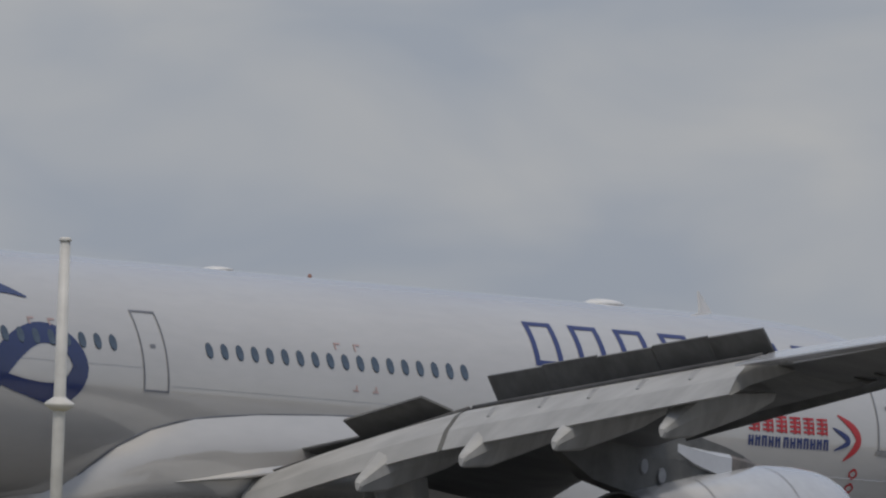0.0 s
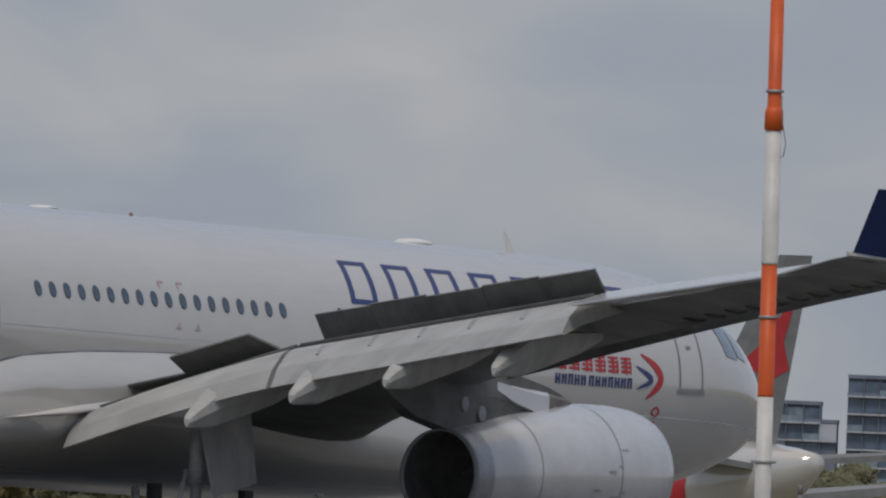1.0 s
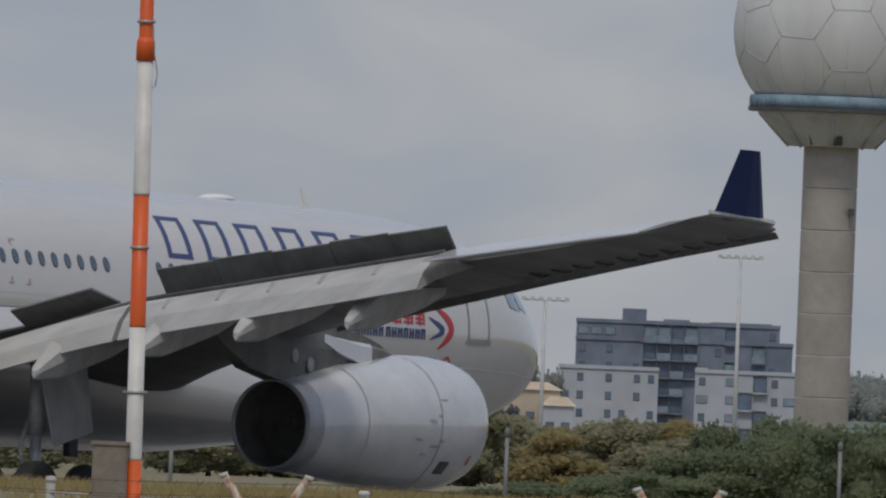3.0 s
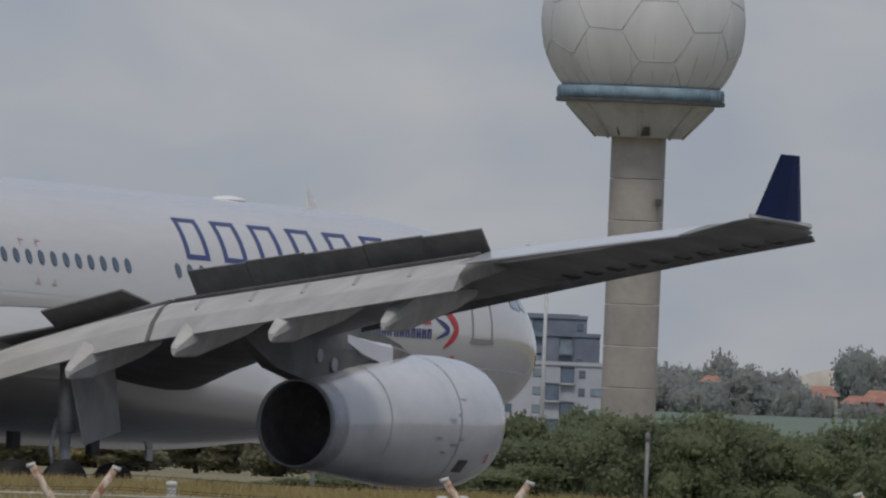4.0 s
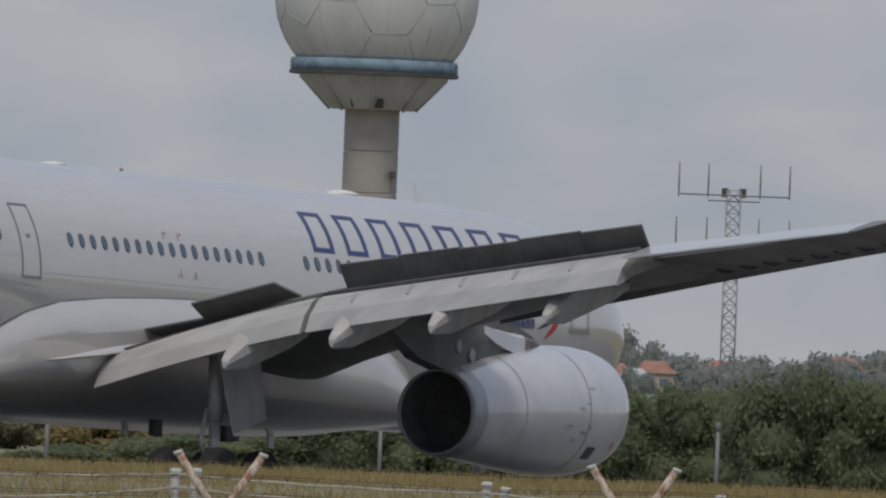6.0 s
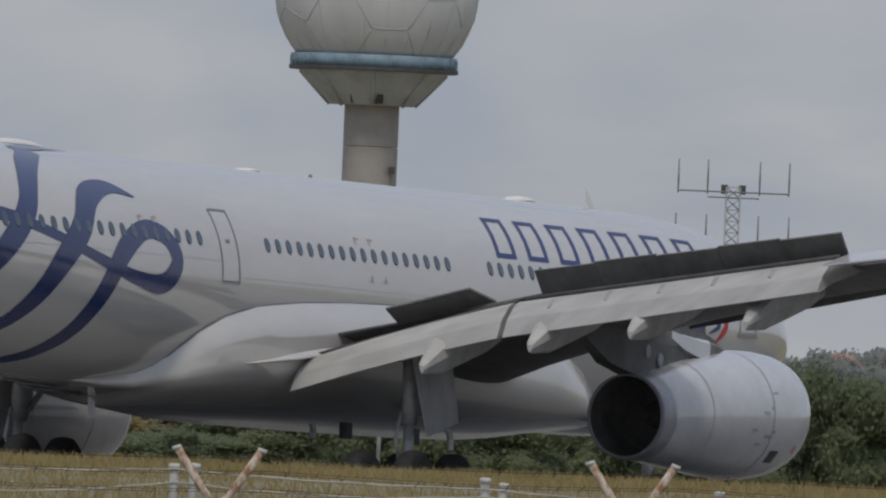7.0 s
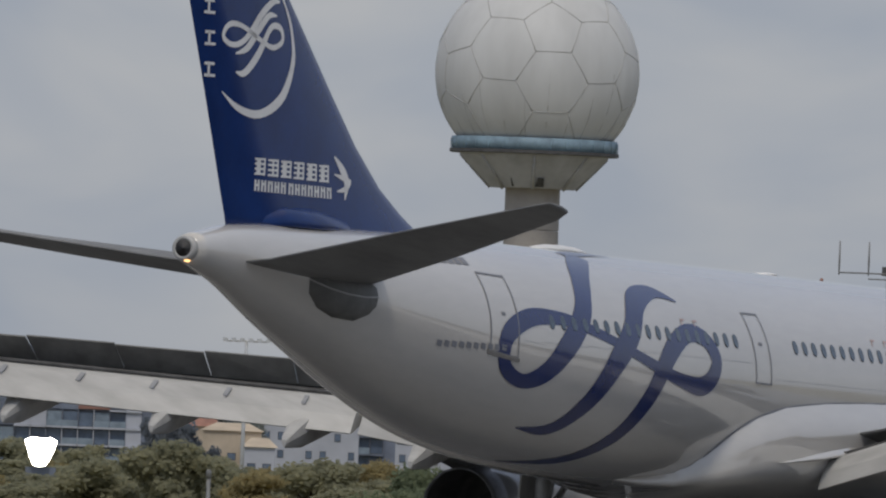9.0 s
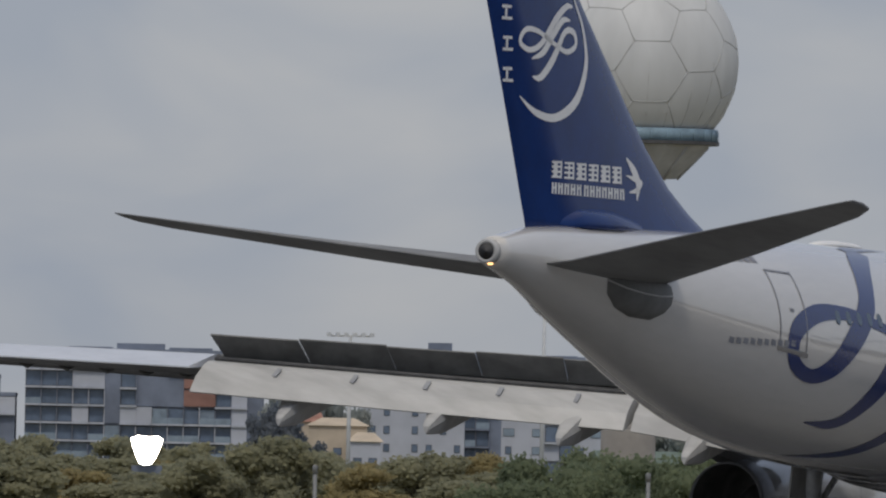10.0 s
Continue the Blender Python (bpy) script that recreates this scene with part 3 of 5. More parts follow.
    part("pylon_cap", mesh_of("pylon_cap", *loft([[L(s, k * 9.37 + a * w, z0 + (z1 - z0) * b) for a, b in ((-1, 0), (1, 0), (1, .6), (.5, 1), (-.5, 1), (-1, .6))] for s, w, z0, z1 in ((22.1, .41, 3.8, 4.42), (22.6, .42, 3.8, 4.46), (23.4, .4, 3.98, 4.5), (24.0, .36, 4.22, 4.52))]), AILC, False), pylon, "pale front pylon fairing")
    part("pylon_nose", mesh_of("pylon_nose", *loft([[L(s, k * 9.37 + a * w, z0 + (z1 - z0) * b) for a, b in ((-1, 0), (1, 0), (1, .6), (.5, 1), (-.5, 1), (-1, .6))] for s, w, z0, z1 in ((20.75, .08, 4.02, 4.12), (21.4, .3, 3.88, 4.28), (22.09, .4, 3.81, 4.41))]), PYTIP, False), pylon, "dark brown pylon nose")


def make_gear(plane):
    def wheel(x, y, r, w):
        rings = []
        for a, q in ((-.5, .55), (-.5, .86), (-.36, .97), (-.15, 1), (.15, 1), (.36, .97), (.5, .86), (.5, .55)):
            rings.append([Vector((x + r * q * math.cos(t), y + w * a, r * q * math.sin(t))) for t in [2 * math.pi * j / 24 for j in range(24)]])
        return loft(rings)

    for k in (1, -1):
        zg = -0.155 * k
        g = part("main_gear", mesh_of("main_gear", *join(tube([(1.05, -k * 5.34, 3.6), (0.98, -k * 5.34, 1.9)], .2, 12), tube([(0.98, -k * 5.34, 1.95), (0.95, -k * 5.34, .75 + zg)], .13, 12), tube([(2.2, -k * 5.0, 3.2), (1.0, -k * 5.3, 1.9)], .08), tube([(1.95, -k * 5.34, .72 + zg), (-.1, -k * 5.34, .72 + zg)], .13), tube([(0.6, -k * 5.34, 2.2), (0.35, -k * 5.34, 1.5), (.6, -k * 5.34, .95 + zg)], .05)), STRUT), plane, "grey main landing gear leg")
        for x in (1.95, -0.05):
            for dy in (-.7, .7):
                w = part("wheel", mesh_of("wheel", *wheel(x, -k * 5.34 + dy, .7, .5), TYRE), g, "black tyre")
                w.location.z = .7 + zg
                part("rim", mesh_of("rim", *tube([(x, -k * 5.34 + dy - .17, 0), (x, -k * 5.34 + dy + .17, 0)], .36, 16), STRUT), w)
        part("gear_door", mesh_of("gear_door", *plate((0.55, -k * 5.65, 3.5), (2.5, -k * 5.65, 3.5), (2.45, -k * 5.9, 2.0), (0.8, -k * 5.98, 1.6), 0.05), FLAPC, False), g, "light grey gear door")
        part("axle_beam", mesh_of("axle_beam", *tube([(1.95, -k * 5.34 - .7, .7 + zg), (1.95, -k * 5.34 + .7, .7 + zg)], .08), STRUT), g)
    n = part("nose_gear", mesh_of("nose_gear", *join(tube([(23.3, 0, 2.7), (23.3, 0, 1.1)], .11, 10), tube([(23.3, -.35, 1.08), (23.3, .35, 1.08)], .07), tube([(24.5, 0, 2.7), (23.35, 0, 1.5)], .06)), STRUT), plane, "grey nose gear leg")
    for y in (-.36, .36):
        w = part("wheel", mesh_of("wheel", *wheel(23.3, y, .53, .34), TYRE), n, "black tyre")
        w.location.z = 1.08


def make_tail(plane):
    rings = []
    for z, le, te, t in ((7.5, 45.4, 56.7, .8), (8.0, 46.7, 56.88, .7), (8.45, 47.75, 57.08, .56), (9.0, 48.85, 57.3, .5), (9.94, 50.17, 57.68, .46), (11.08, 51.46, 58.15, .42), (13.22, 53.8, 59.05, .34), (16.4, 57.15, 60.3, .2), (16.6, 57.7, 60.3, .08)):
        ring = []
        for x, q in ((0, 0), (.02, .32), (.08, .62), (.25, 1), (.45, .95), (.7, .62), (1, .05)):
            ring.append((le + (te - le) * x, q * t / 2))
        rings.append([L(s, y, z) for s, y in ring] + [L(s, -y, z) for s, y in ring[:0:-1]])
    fin = part("fin", mesh_of("fin", *loft(rings), NAVY), plane, "navy blue tail fin")
    rings = []
    for s, w, h in ((50.2, .1, .1), (51.2, .45, .38), (52.8, .6, .55), (54.2, .5, .5), (55.2, .12, .25)):
        rings.append([L(s, w * math.cos(q), 7.82 + h * math.sin(q)) for q in [math.pi * j / 10 for j in range(11)]])
    part("fin_root_fairing", mesh_of("fin_root_fairing", *loft(rings), NAVY), fin)
    def side(s, z, out=0.012):
        """A point on the fin's starboard face."""
        le = np.interp(z, (8.0, 8.45, 9.0, 9.94, 11.08, 13.22, 16.4), (46.7, 47.75, 48.85, 50.17, 51.46, 53.8, 57.15))
        te = np.interp(z, (8.0, 13.22, 16.4), (56.88, 59.05, 60.3))
        t = np.interp(z, (8.0, 8.45, 9.0, 9.94, 11.08, 13.22, 16.4), (.7, .56, .5, .46, .42, .34, .2))
        x = (s - le) / (te - le)
        return L(s, np.interp(x, (0, .02, .08, .25, .45, .7, 1), (0, .32, .62, 1, .95, .62, .05)) * t / 2 + out, z)

    def stroke(pts, n=28):
        c = spline(pts, n)
        v, f = [], []
        for i, (s, z, w) in enumerate(c):
            a, b = c[max(i - 1, 0)], c[min(i + 1, n - 1)]
            ds, dz = b[0] - a[0], b[1] - a[1]
            k = math.hypot(ds, dz) or 1
            v += [side(s - dz / k * w / 2, z + ds / k * w / 2), side(s + dz / k * w / 2, z - ds / k * w / 2)]
            if i:
                o = len(v)
                f.append((o - 4, o - 3, o - 1, o - 2))
        return v, f

    part("arc_marking", mesh_of("arc_marking", *stroke([(57.3, 10.85, .03), (56.5, 10.5, .16), (55.5, 10.42, .2), (54.5, 10.85, .26), (53.95, 11.7, .2), (54.0, 12.6, .14), (54.45, 13.3, .08)]), MARKW), fin, "white arc marking")
    part("ribbon_marking", mesh_of("ribbon_marking", *join(
        stroke([(54.6, 13.12, .06), (55.0, 13.1, .16), (55.6, 12.75, .2), (56.3, 12.15, .16), (56.9, 11.98, .13), (57.35, 12.15, .14), (57.1, 12.45, .14), (56.5, 12.45, .12), (55.7, 12.2, .12), (55.0, 12.02, .13), (54.5, 12.2, .14), (54.6, 12.5, .15), (55.1, 12.48, .16), (55.7, 11.8, .22), (56.3, 11.35, .18), (56.7, 11.35, .04)], 60),
        stroke([(54.8, 12.78, .05), (55.2, 12.76, .16), (55.7, 12.4, .2), (56.2, 11.95, .18), (56.75, 11.78, .04)], 24)), MARKW), fin, "white ribbon emblem")
    part("wing_marking", mesh_of("wing_marking", *join(stroke([(51.75, 9.62, .05), (51.35, 9.35, .24), (51.1, 9.05, .26), (51.2, 8.62, .05)], 14), stroke([(51.75, 9.2, .03), (51.2, 9.12, .14), (50.85, 9.06, .1)], 8), stroke([(51.6, 8.8, .03), (51.15, 8.88, .14), (50.9, 9.05, .1)], 8)), MARKW), fin, "white bird-shaped emblem")

    def bar(s0, s1, z0, z1):
        return [side(s0, z0), side(s1, z0 + (s0 - s1) * .02), side(s1, z1 + (s0 - s1) * .02), side(s0, z1)], [(0, 1, 2, 3)]

    rnd = random.Random(8)
    for i in range(6):
        s = 55.62 - i * .62
        b = [bar(s, s - .5, z, z + .055) for z in (8.98, 9.10, 9.22, 9.33)] + [bar(s - rnd.uniform(.05, .2), s - .28, 8.98, 9.38), bar(s - .42, s - .5, 8.98, 9.34)]
        part("lettering_bar", mesh_of("lettering_bar", *join(*b), MARKW, False), fin)
    for i in range(12):
        s = 55.6 - i * .31 - (.06 if i > 4 else 0)
        part("lettering_bar", mesh_of("lettering_bar", *join(bar(s, s - .09, 8.60, 8.87), bar(s - .15, s - .24, 8.60, 8.87), bar(s, s - .24, 8.71 + .04 * (i % 3), 8.77 + .04 * (i % 3))), MARKW, False), fin)
    for z, ds in ((11.36, 0), (12.1, .1), (12.84, .3), (13.5, .55)):
        part("lettering_bar", mesh_of("lettering_bar", *join(bar(58.15 + ds * .4, 57.65 + ds * .4, z - .2, z - .13), bar(58.0 + ds * .4, 57.9 + ds * .4, z - .2, z + .16), bar(58.15 + ds * .4, 57.7 + ds * .4, z + .08, z + .15)), MARKW, False), fin)
    for k in (1, -1):
        rows = [(0.5, 50.6, 6.75, 56.9, 6.85, .62), (1.3, 51.4, 6.72, 57.0, 6.92, .5), (5, 54.2, 7.22, 58.1, 7.45, .32), (9.0, 57.3, 7.85, 59.15, 8.02, .15), (9.6, 58.0, 7.98, 59.3, 8.1, .1), (9.75, 58.6, 8.05, 59.25, 8.12, .04)]
        st = part("stabilizer", mesh_of("stabilizer", *loft([foil(*r, k) for r in rows]), GREY), plane, "grey horizontal stabilizer")
        rings = []
        for j in range(9):
            a = math.pi * j / 8
            s = 52.55 - 2.0 * math.cos(a)
            w = math.sin(a) + 0.02
            rings.append([L(s, k * (0.85 + 0.72 * w * max(0, math.cos(q)) ** .6), 6.72 - 0.95 * w * (1 - math.sin(q)) * .5 + .12 * math.sin(q)) for q in [math.pi * (m / 8 - .5) for m in range(9)]])
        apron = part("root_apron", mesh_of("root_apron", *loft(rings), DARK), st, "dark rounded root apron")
        part("apron_edge", mesh_of("apron_edge", *tube([r[4] for r in rings], .022, 5), FLAPC), apron)
    part("tail_light", mesh_of("tail_light", *loft([[L(s, .05 + r * math.cos(q), 6.80 + r * math.sin(q)) for q in [2 * math.pi * j / 10 for j in range(10)]] for s, r in ((58.7, .05), (58.9, .05), (58.93, .02))]), LAMP), plane, "small lit amber tail light")
    # auxiliary power outlet
    part("tail_outlet", mesh_of("tail_outlet", *loft([[L(s, r * math.cos(q), 7.08 + r * math.sin(q)) for q in [2 * math.pi * j / 20 for j in range(20)]] for s, r in ((58.70, .31), (58.97, .28), (58.95, .2), (58.5, .19))]), FLAPC), plane, "bare metal tail outlet")
    part("tail_outlet_hole", mesh_of("tail_outlet_hole", *loft([[L(s, r * math.cos(q), 7.08 + r * math.sin(q)) for q in [2 * math.pi * j / 20 for j in range(20)]] for s, r in ((58.958, .20), (58.955, .01))]), WELL), plane)


def make_markings(plane, body):
    off = 0.012
    n1 = [(40.3, 68, 0.66), (41.5, 52, 0.75), (42.2, 37.5, 0.75), (42.8, 21, 0.75), (43.8, 1, 0.75), (44.7, -15, 0.62), (45.6, -21.7, 0.44), (46.45, -15, 0.53), (46.45, 1.3, 0.63), (45.4, 13.9, 0.55), (43.9, 16.8, 0.40), (42.7, 13.8, 0.32), (41.25, 8, 0.28), (39.7, 1, 0.30), (38, -5.5, 0.37), (36.7, -6.7, 0.55), (36.05, 4.5, 0.62), (36.5, 16.5, 0.53), (37.5, 18.5, 0.53), (38.7, 5, 0.70), (39.57, -20, 0.70), (40.3, -43.5, 0.62), (41.4, -64, 0.44), (43.3, -80, 0.07)]
    n2 = [(37.3, 36.5, 0.05), (38.4, 41.3, 0.44), (39.66, 33.5, 0.75), (40.5, 15, 0.79), (41.5, -3.9, 0.79), (42.45, -27.4, 0.66), (43.3, -44, 0.44), (44.6, -48.8, 0.04)]
    n3 = [(41.0, 70, .3), (40.0, 73, .42), (39.0, 75, .25), (37.8, 76, .04)]
    part("ribbon_marking", mesh_of("ribbon_marking", *join(ribbon(n1, 150, off), ribbon(n2, 60, off + .003), ribbon(n3, 16, off + .003)), RIBBON), body, "large navy ribbon emblem")
    # large plain bars in place of the alliance's name
    for i in range(7):
        s = 19.75 - i * 1.66
        t0, t1 = 24, 49
        b = [patch(s - .1, s - .28, t0, t1, off, -.35), patch(s - .95, s - 1.13, t0, t1, off, -.35), patch(s - .28, s - .95, t0, t0 + 2.6, off, -.03), patch(s - .6, s - 1.27, t1 - 2.6, t1, off, -.03)]
        part("lettering_bar", mesh_of("lettering_bar", *join(*b), BLUE), body)
    rnd = random.Random(5)
    for i in range(6):
        s = 12.1 - i * .51
        b = [patch(s, s - .4, t, t + 1.1, off) for t in (2.5, 4.6, 6.6, 8.6)] + [patch(s - .15, s - .24, 2, 9.8, off + .002), patch(s - rnd.uniform(.3, .36), s - .4, 2, 8, off + .002)]
        part("lettering_bar", mesh_of("lettering_bar", *join(*b), RED), body)
    for i in range(12):
        s = 12.12 - i * .25 - (.06 if i > 4 else 0)
        part("lettering_bar", mesh_of("lettering_bar", *join(patch(s, s - .07, -4.6, .2, off), patch(s - .12, s - .19, -4.6, .2, off), patch(s, s - .19, -2.8 + (i % 3), -1.7 + (i % 3), off + .002)), BLUE), body)
    part("bird_emblem", mesh_of("bird_emblem", *ribbon([(8.72, 12.0, .04), (8.2, 7, .2), (7.95, 1.5, .24), (8.1, -3.5, .2), (8.5, -9, .04)], 24, off), RED), body, "red bird-shaped emblem")
    part("bird_emblem", mesh_of("bird_emblem", *ribbon([(8.95, 6.0, .03), (8.5, 2.5, .14), (8.35, -.5, .15), (8.9, -4.5, .03)], 16, off + .003), BLUE), body, "blue bird-shaped emblem")
    for t in (-15, -22):
        part("round_mark", mesh_of("round_mark", *ribbon([(7.85, t, .05), (8.0, t + 2.2, .06), (8.16, t, .06), (8.0, t - 2.2, .06), (7.85, t, .05)], 16, off), RED), body)
    for i in range(10):
        s = 49.3 - .29 * i
        part("type_bar", mesh_of("type_bar", *patch(s, s - .2, theta(s, 5.27), theta(s, 5.41), off, n=2), LINE), body)
    for i in range(6):
        s = 49.2 - .34 * i
        part("registration_bar", mesh_of("registration_bar", *patch(s, s - .26, theta(s, 7.27), theta(s, 7.45), off, n=2), LINE), body)
    for s in (26.9, 26.2, 37.6, 36.9):
        part("wing_walk_mark", mesh_of("wing_walk_mark", *join(patch(s, s - .22, theta(s, 6.42), theta(s, 6.46), off), patch(s - .0, s - .05, theta(s, 6.3), theta(s, 6.44), off)), PINK), body)
    for s in (26.5, 25.8):
        part("wing_walk_mark", mesh_of("wing_walk_mark", *join(patch(s, s - .2, theta(s, 5.42), theta(s, 5.46), off), patch(s - .1, s - .15, theta(s, 5.44), theta(s, 5.56), off)), PINK), body)
    # belly paint line from the nose aft
    part("paint_line", mesh_of("paint_line", *join(*[patch(s, s - .5, theta(s, 4.4), theta(s, 4.43), off) for s in [10 - .5 * i for i in range(17)]]), MARKW), body)


def make_plane():
    plane = empty("airliner", None, "white twin-engine airliner with navy fin, flaps and spoilers out", "airplane")
    sides = 64
    st = [.8, .84, .9, .98, 1.08, 1.18, 1.3, 1.6, 2, 2.4, 2.8, 3.2, 3.7, 4.2, 4.8, 5.5, 6.2, 7, 8, 9, 10, 11] + list(range(12, 37)) + [36 + .7 * i for i in range(1, 33)] + [58.75]
    rings = []
    for s in st:
        rings.append([skin(s, 360 * j / sides) for j in range(sides)])
    body = part("fuselage", mesh_of("fuselage", *loft(rings), WHITE), plane, "glossy white fuselage")
    # belly fairing: leaves the hull along a seam and bulges round the wing root
    rings = []
    for s, zs, bulge, zb in ((12.6, 2.9, .0, 2.37), (13.5, 3.3, .06, 2.30), (15, 3.85, .16, 2.14), (17, 4.4, .30, 2.0), (20, 4.76, .40, 1.92), (23, 4.88, .44, 1.88), (25.3, 4.91, .45, 1.86), (27.5, 4.86, .45, 1.85), (29.9, 4.75, .44, 1.84), (32, 4.56, .40, 1.86), (33.4, 4.25, .32, 1.92), (34.3, 3.86, .23, 2.0), (34.85, 3.42, .15, 2.12), (35.2, 3.0, .05, 2.28), (35.6, 2.8, .04, 2.26), (36.6, 2.66, -.02, 2.34), (37.6, 2.58, -.14, 2.5)):
        def y_at(z):
            tp, bt, w = hull(s)
            q = (z - (tp + bt) / 2) / ((tp - bt) / 2)
            return w * math.sqrt(max(0.0, 1 - q * q))
        side = []
        for j in range(13):
            u = j / 12
            z = zs + (zb - zs) * (u ** 1.15)
            full = (y_at(zs) + bulge) * (1 - max(0.0, (u - .52) / .48) ** 2.6)
            grow = min(1.0, u / .28)
            side.append((y_at(zs) + .012) * (1 - grow) + full * grow if u < .28 else full)
            side[-1] = (max(side[-1], .0), z)
        rings.append([L(s, y, z) for y, z in side] + [L(s, -y, z) for y, z in side[-2::-1]])
    part("belly_fairing", mesh_of("belly_fairing", *loft(rings, closed=False, caps=False), WHITE), plane, "white belly fairing")
    for k in (1, -1):
        rings = []
        for s, w, z, h in ((27.5, .5, 3.75, .35), (29.5, .75, 3.55, .3), (31.2, .7, 3.35, .2), (32.5, .42, 3.2, .1), (33.5, .1, 3.1, .03)):
            rings.append([L(s, k * (2.75 + w * a), z + h * b) for a, b in ((-.6, 1.6), (.3, .7), (1, .1), (1, -.1), (.3, -.6), (-.6, -1.0))])
        part("root_fillet", mesh_of("root_fillet", *loft(rings), WHITE), plane, "white wing root fillet")
        make_wing(plane, k)
    make_gear(plane)
    make_tail(plane)
    make_markings(plane, body)
    # cabin windows: one pane shape, set along the side
    ring = [(0.13 * math.cos(q), 0.185 * math.copysign(abs(math.sin(q)) ** .85, math.sin(q))) for q in [2 * math.pi * j / 14 for j in range(14)]]
    pane = mesh_of("cabin_window", *loft([[(x, y, 0) for x, y in ring], [(x * .9, y * .92, .012) for x, y in ring]]), GLASS, False)
    for first, count in ((44.4, 19), (31.45, 18), (20.2, 14), (5.0, 0)):
        for i in range(count):
            s = first - i * .533
            p = skin_z(s, 6.05, .004)
            a = skin_z(s - .1, 6.05, .004)
            up = skin_z(s, 6.15, .004)
            x, y = (a - p).normalized(), (up - p).normalized()
            z = x.cross(y)
            if z.y > 0:
                z = -z
            y = z.cross(x)
            w = part("cabin_window", pane, body)
            m = Matrix((x, y, z)).transposed().to_4x4()
            m.translation = p
            w.matrix_local = m
    # doors: outline and panel seam
    for s0, s1, z0, z1 in ((7.15, 6.1, 5.06, 6.95), (33.86, 32.98, 5.05, 6.8), (47.2, 45.95, 5.15, 7.1)):
        e = .045
        b = [patch(s0, s0 - e, theta(s0, z0), theta(s0, z1), .014, n=10), patch(s1 + e, s1, theta(s1, z0), theta(s1, z1), .014, n=10), patch(s0, s1, theta((s0 + s1) / 2, z0), theta((s0 + s1) / 2, z0 + e), .014), patch(s0, s1, theta((s0 + s1) / 2, z1 - e), theta((s0 + s1) / 2, z1), .014)]
        d = part("cabin_door", mesh_of("cabin_door", *join(*b), LINE), body, "grey-outlined cabin door")
        m = (s0 + s1) / 2
        part("door_handle", mesh_of("door_handle", *patch(m + .1, m - .08, theta(m, z0 + .95), theta(m, z0 + 1.03), .012), LINE), d)
        if z0 > 5.1 or s0 < 8:
            part("door_sill", mesh_of("door_sill", *patch(s0 + .08, s1 - .08, theta(m, z0 - .07), theta(m, z0 + .03), .016), METAL), d, "bare metal door sill")
    # cockpit glass
    for a, b in ((4.7, 4.0), (3.95, 3.3)):
        part("cockpit_window", mesh_of("cockpit_window", *patch(a, b, theta((a + b) / 2, 5.92), theta((a + b) / 2, 6.62 - .12 * (a < 4)), .012, .3), COCKPIT), body)
    # aerials and fairings on the crown
    for s, l, h in ((10.0, .42, .5), (13.8, .0, 0), (38.0, 0, 0)):
        if h:
            part("blade_aerial", mesh_of("blade_aerial", *loft([[L(s + .25, y, 8.0) if q else L(s - .25, y, 8.0) for q, y in ((0, .0), (1, .03), (1, -.03))], [L(s + .3, 0.01, 8.0 + h), L(s + .34, .02, 8.0 + h), L(s + .34, -.02, 8.0 + h)]]), MARKW, False), body)
    for s0, s1, h in ((14.45, 13.2, .13), (28.2, 27.4, .08), (40.7, 37.8, .16)):
        rings = []
        for j in range(7):
            a = math.pi * j / 6
            s = (s0 + s1) / 2 + (s0 - s1) / 2 * math.cos(a)
            w = math.sin(a) + .03
            rings.append([L(s, .35 * w * math.cos(q), 8.0 + h * w * math.sin(q)) for q in [math.pi * m / 8 for m in range(9)]])
        part("crown_fairing", mesh_of("crown_fairing", *loft(rings), MARKW), body)
    part("beacon", mesh_of("beacon", *loft([[L(24.5 + r * math.cos(q), r * math.sin(q), z) for q in [2 * math.pi * j / 10 for j in range(10)]] for z, r in ((8.0, .05), (8.07, .045), (8.1, .02))]), TERRA), body, "red beacon lamp")
    for s in (26.0, 22.6):
        part("belly_door", mesh_of("belly_door", *block(30 - s - .22, 30 - s + .22, -2.08, -1.9, 1.66, 2.05, .05), WELL, False), plane, "dark hanging belly door")
    # fairing seam along the hull
    seam = spline([(35.25, 2.8), (34.85, 3.42), (34.3, 3.87), (33.4, 4.26), (32.0, 4.56), (29.9, 4.75), (27.5, 4.86), (25.3, 4.91), (22.0, 4.86)], 60)
    part("fairing_seam", mesh_of("fairing_seam", *tube([skin_z(s, z, .012) for s, z in seam], .016, 5), LINE), body)
    for z, s0, s1 in ((5.55, 45.8, 34.2), (5.2, 32.9, 22)):
        part("skin_joint", mesh_of("skin_joint", *join(*[patch(s, s - 1.0, theta(s, z), theta(s, z + .009), .006, n=2) for s in np.arange(s0, s1, -1.0)]), SLEEVE), body)
    for s in (17.0, 24.0, 35.0):
        part("drain_mast", mesh_of("drain_mast", *block(30 - s - .12, 30 - s + .12, -.03, .03, 1.75, 2.3), MARKW, False), body)
    return plane


airliner = make_plane()


# ---- fence and poles ----
FY = 175.0


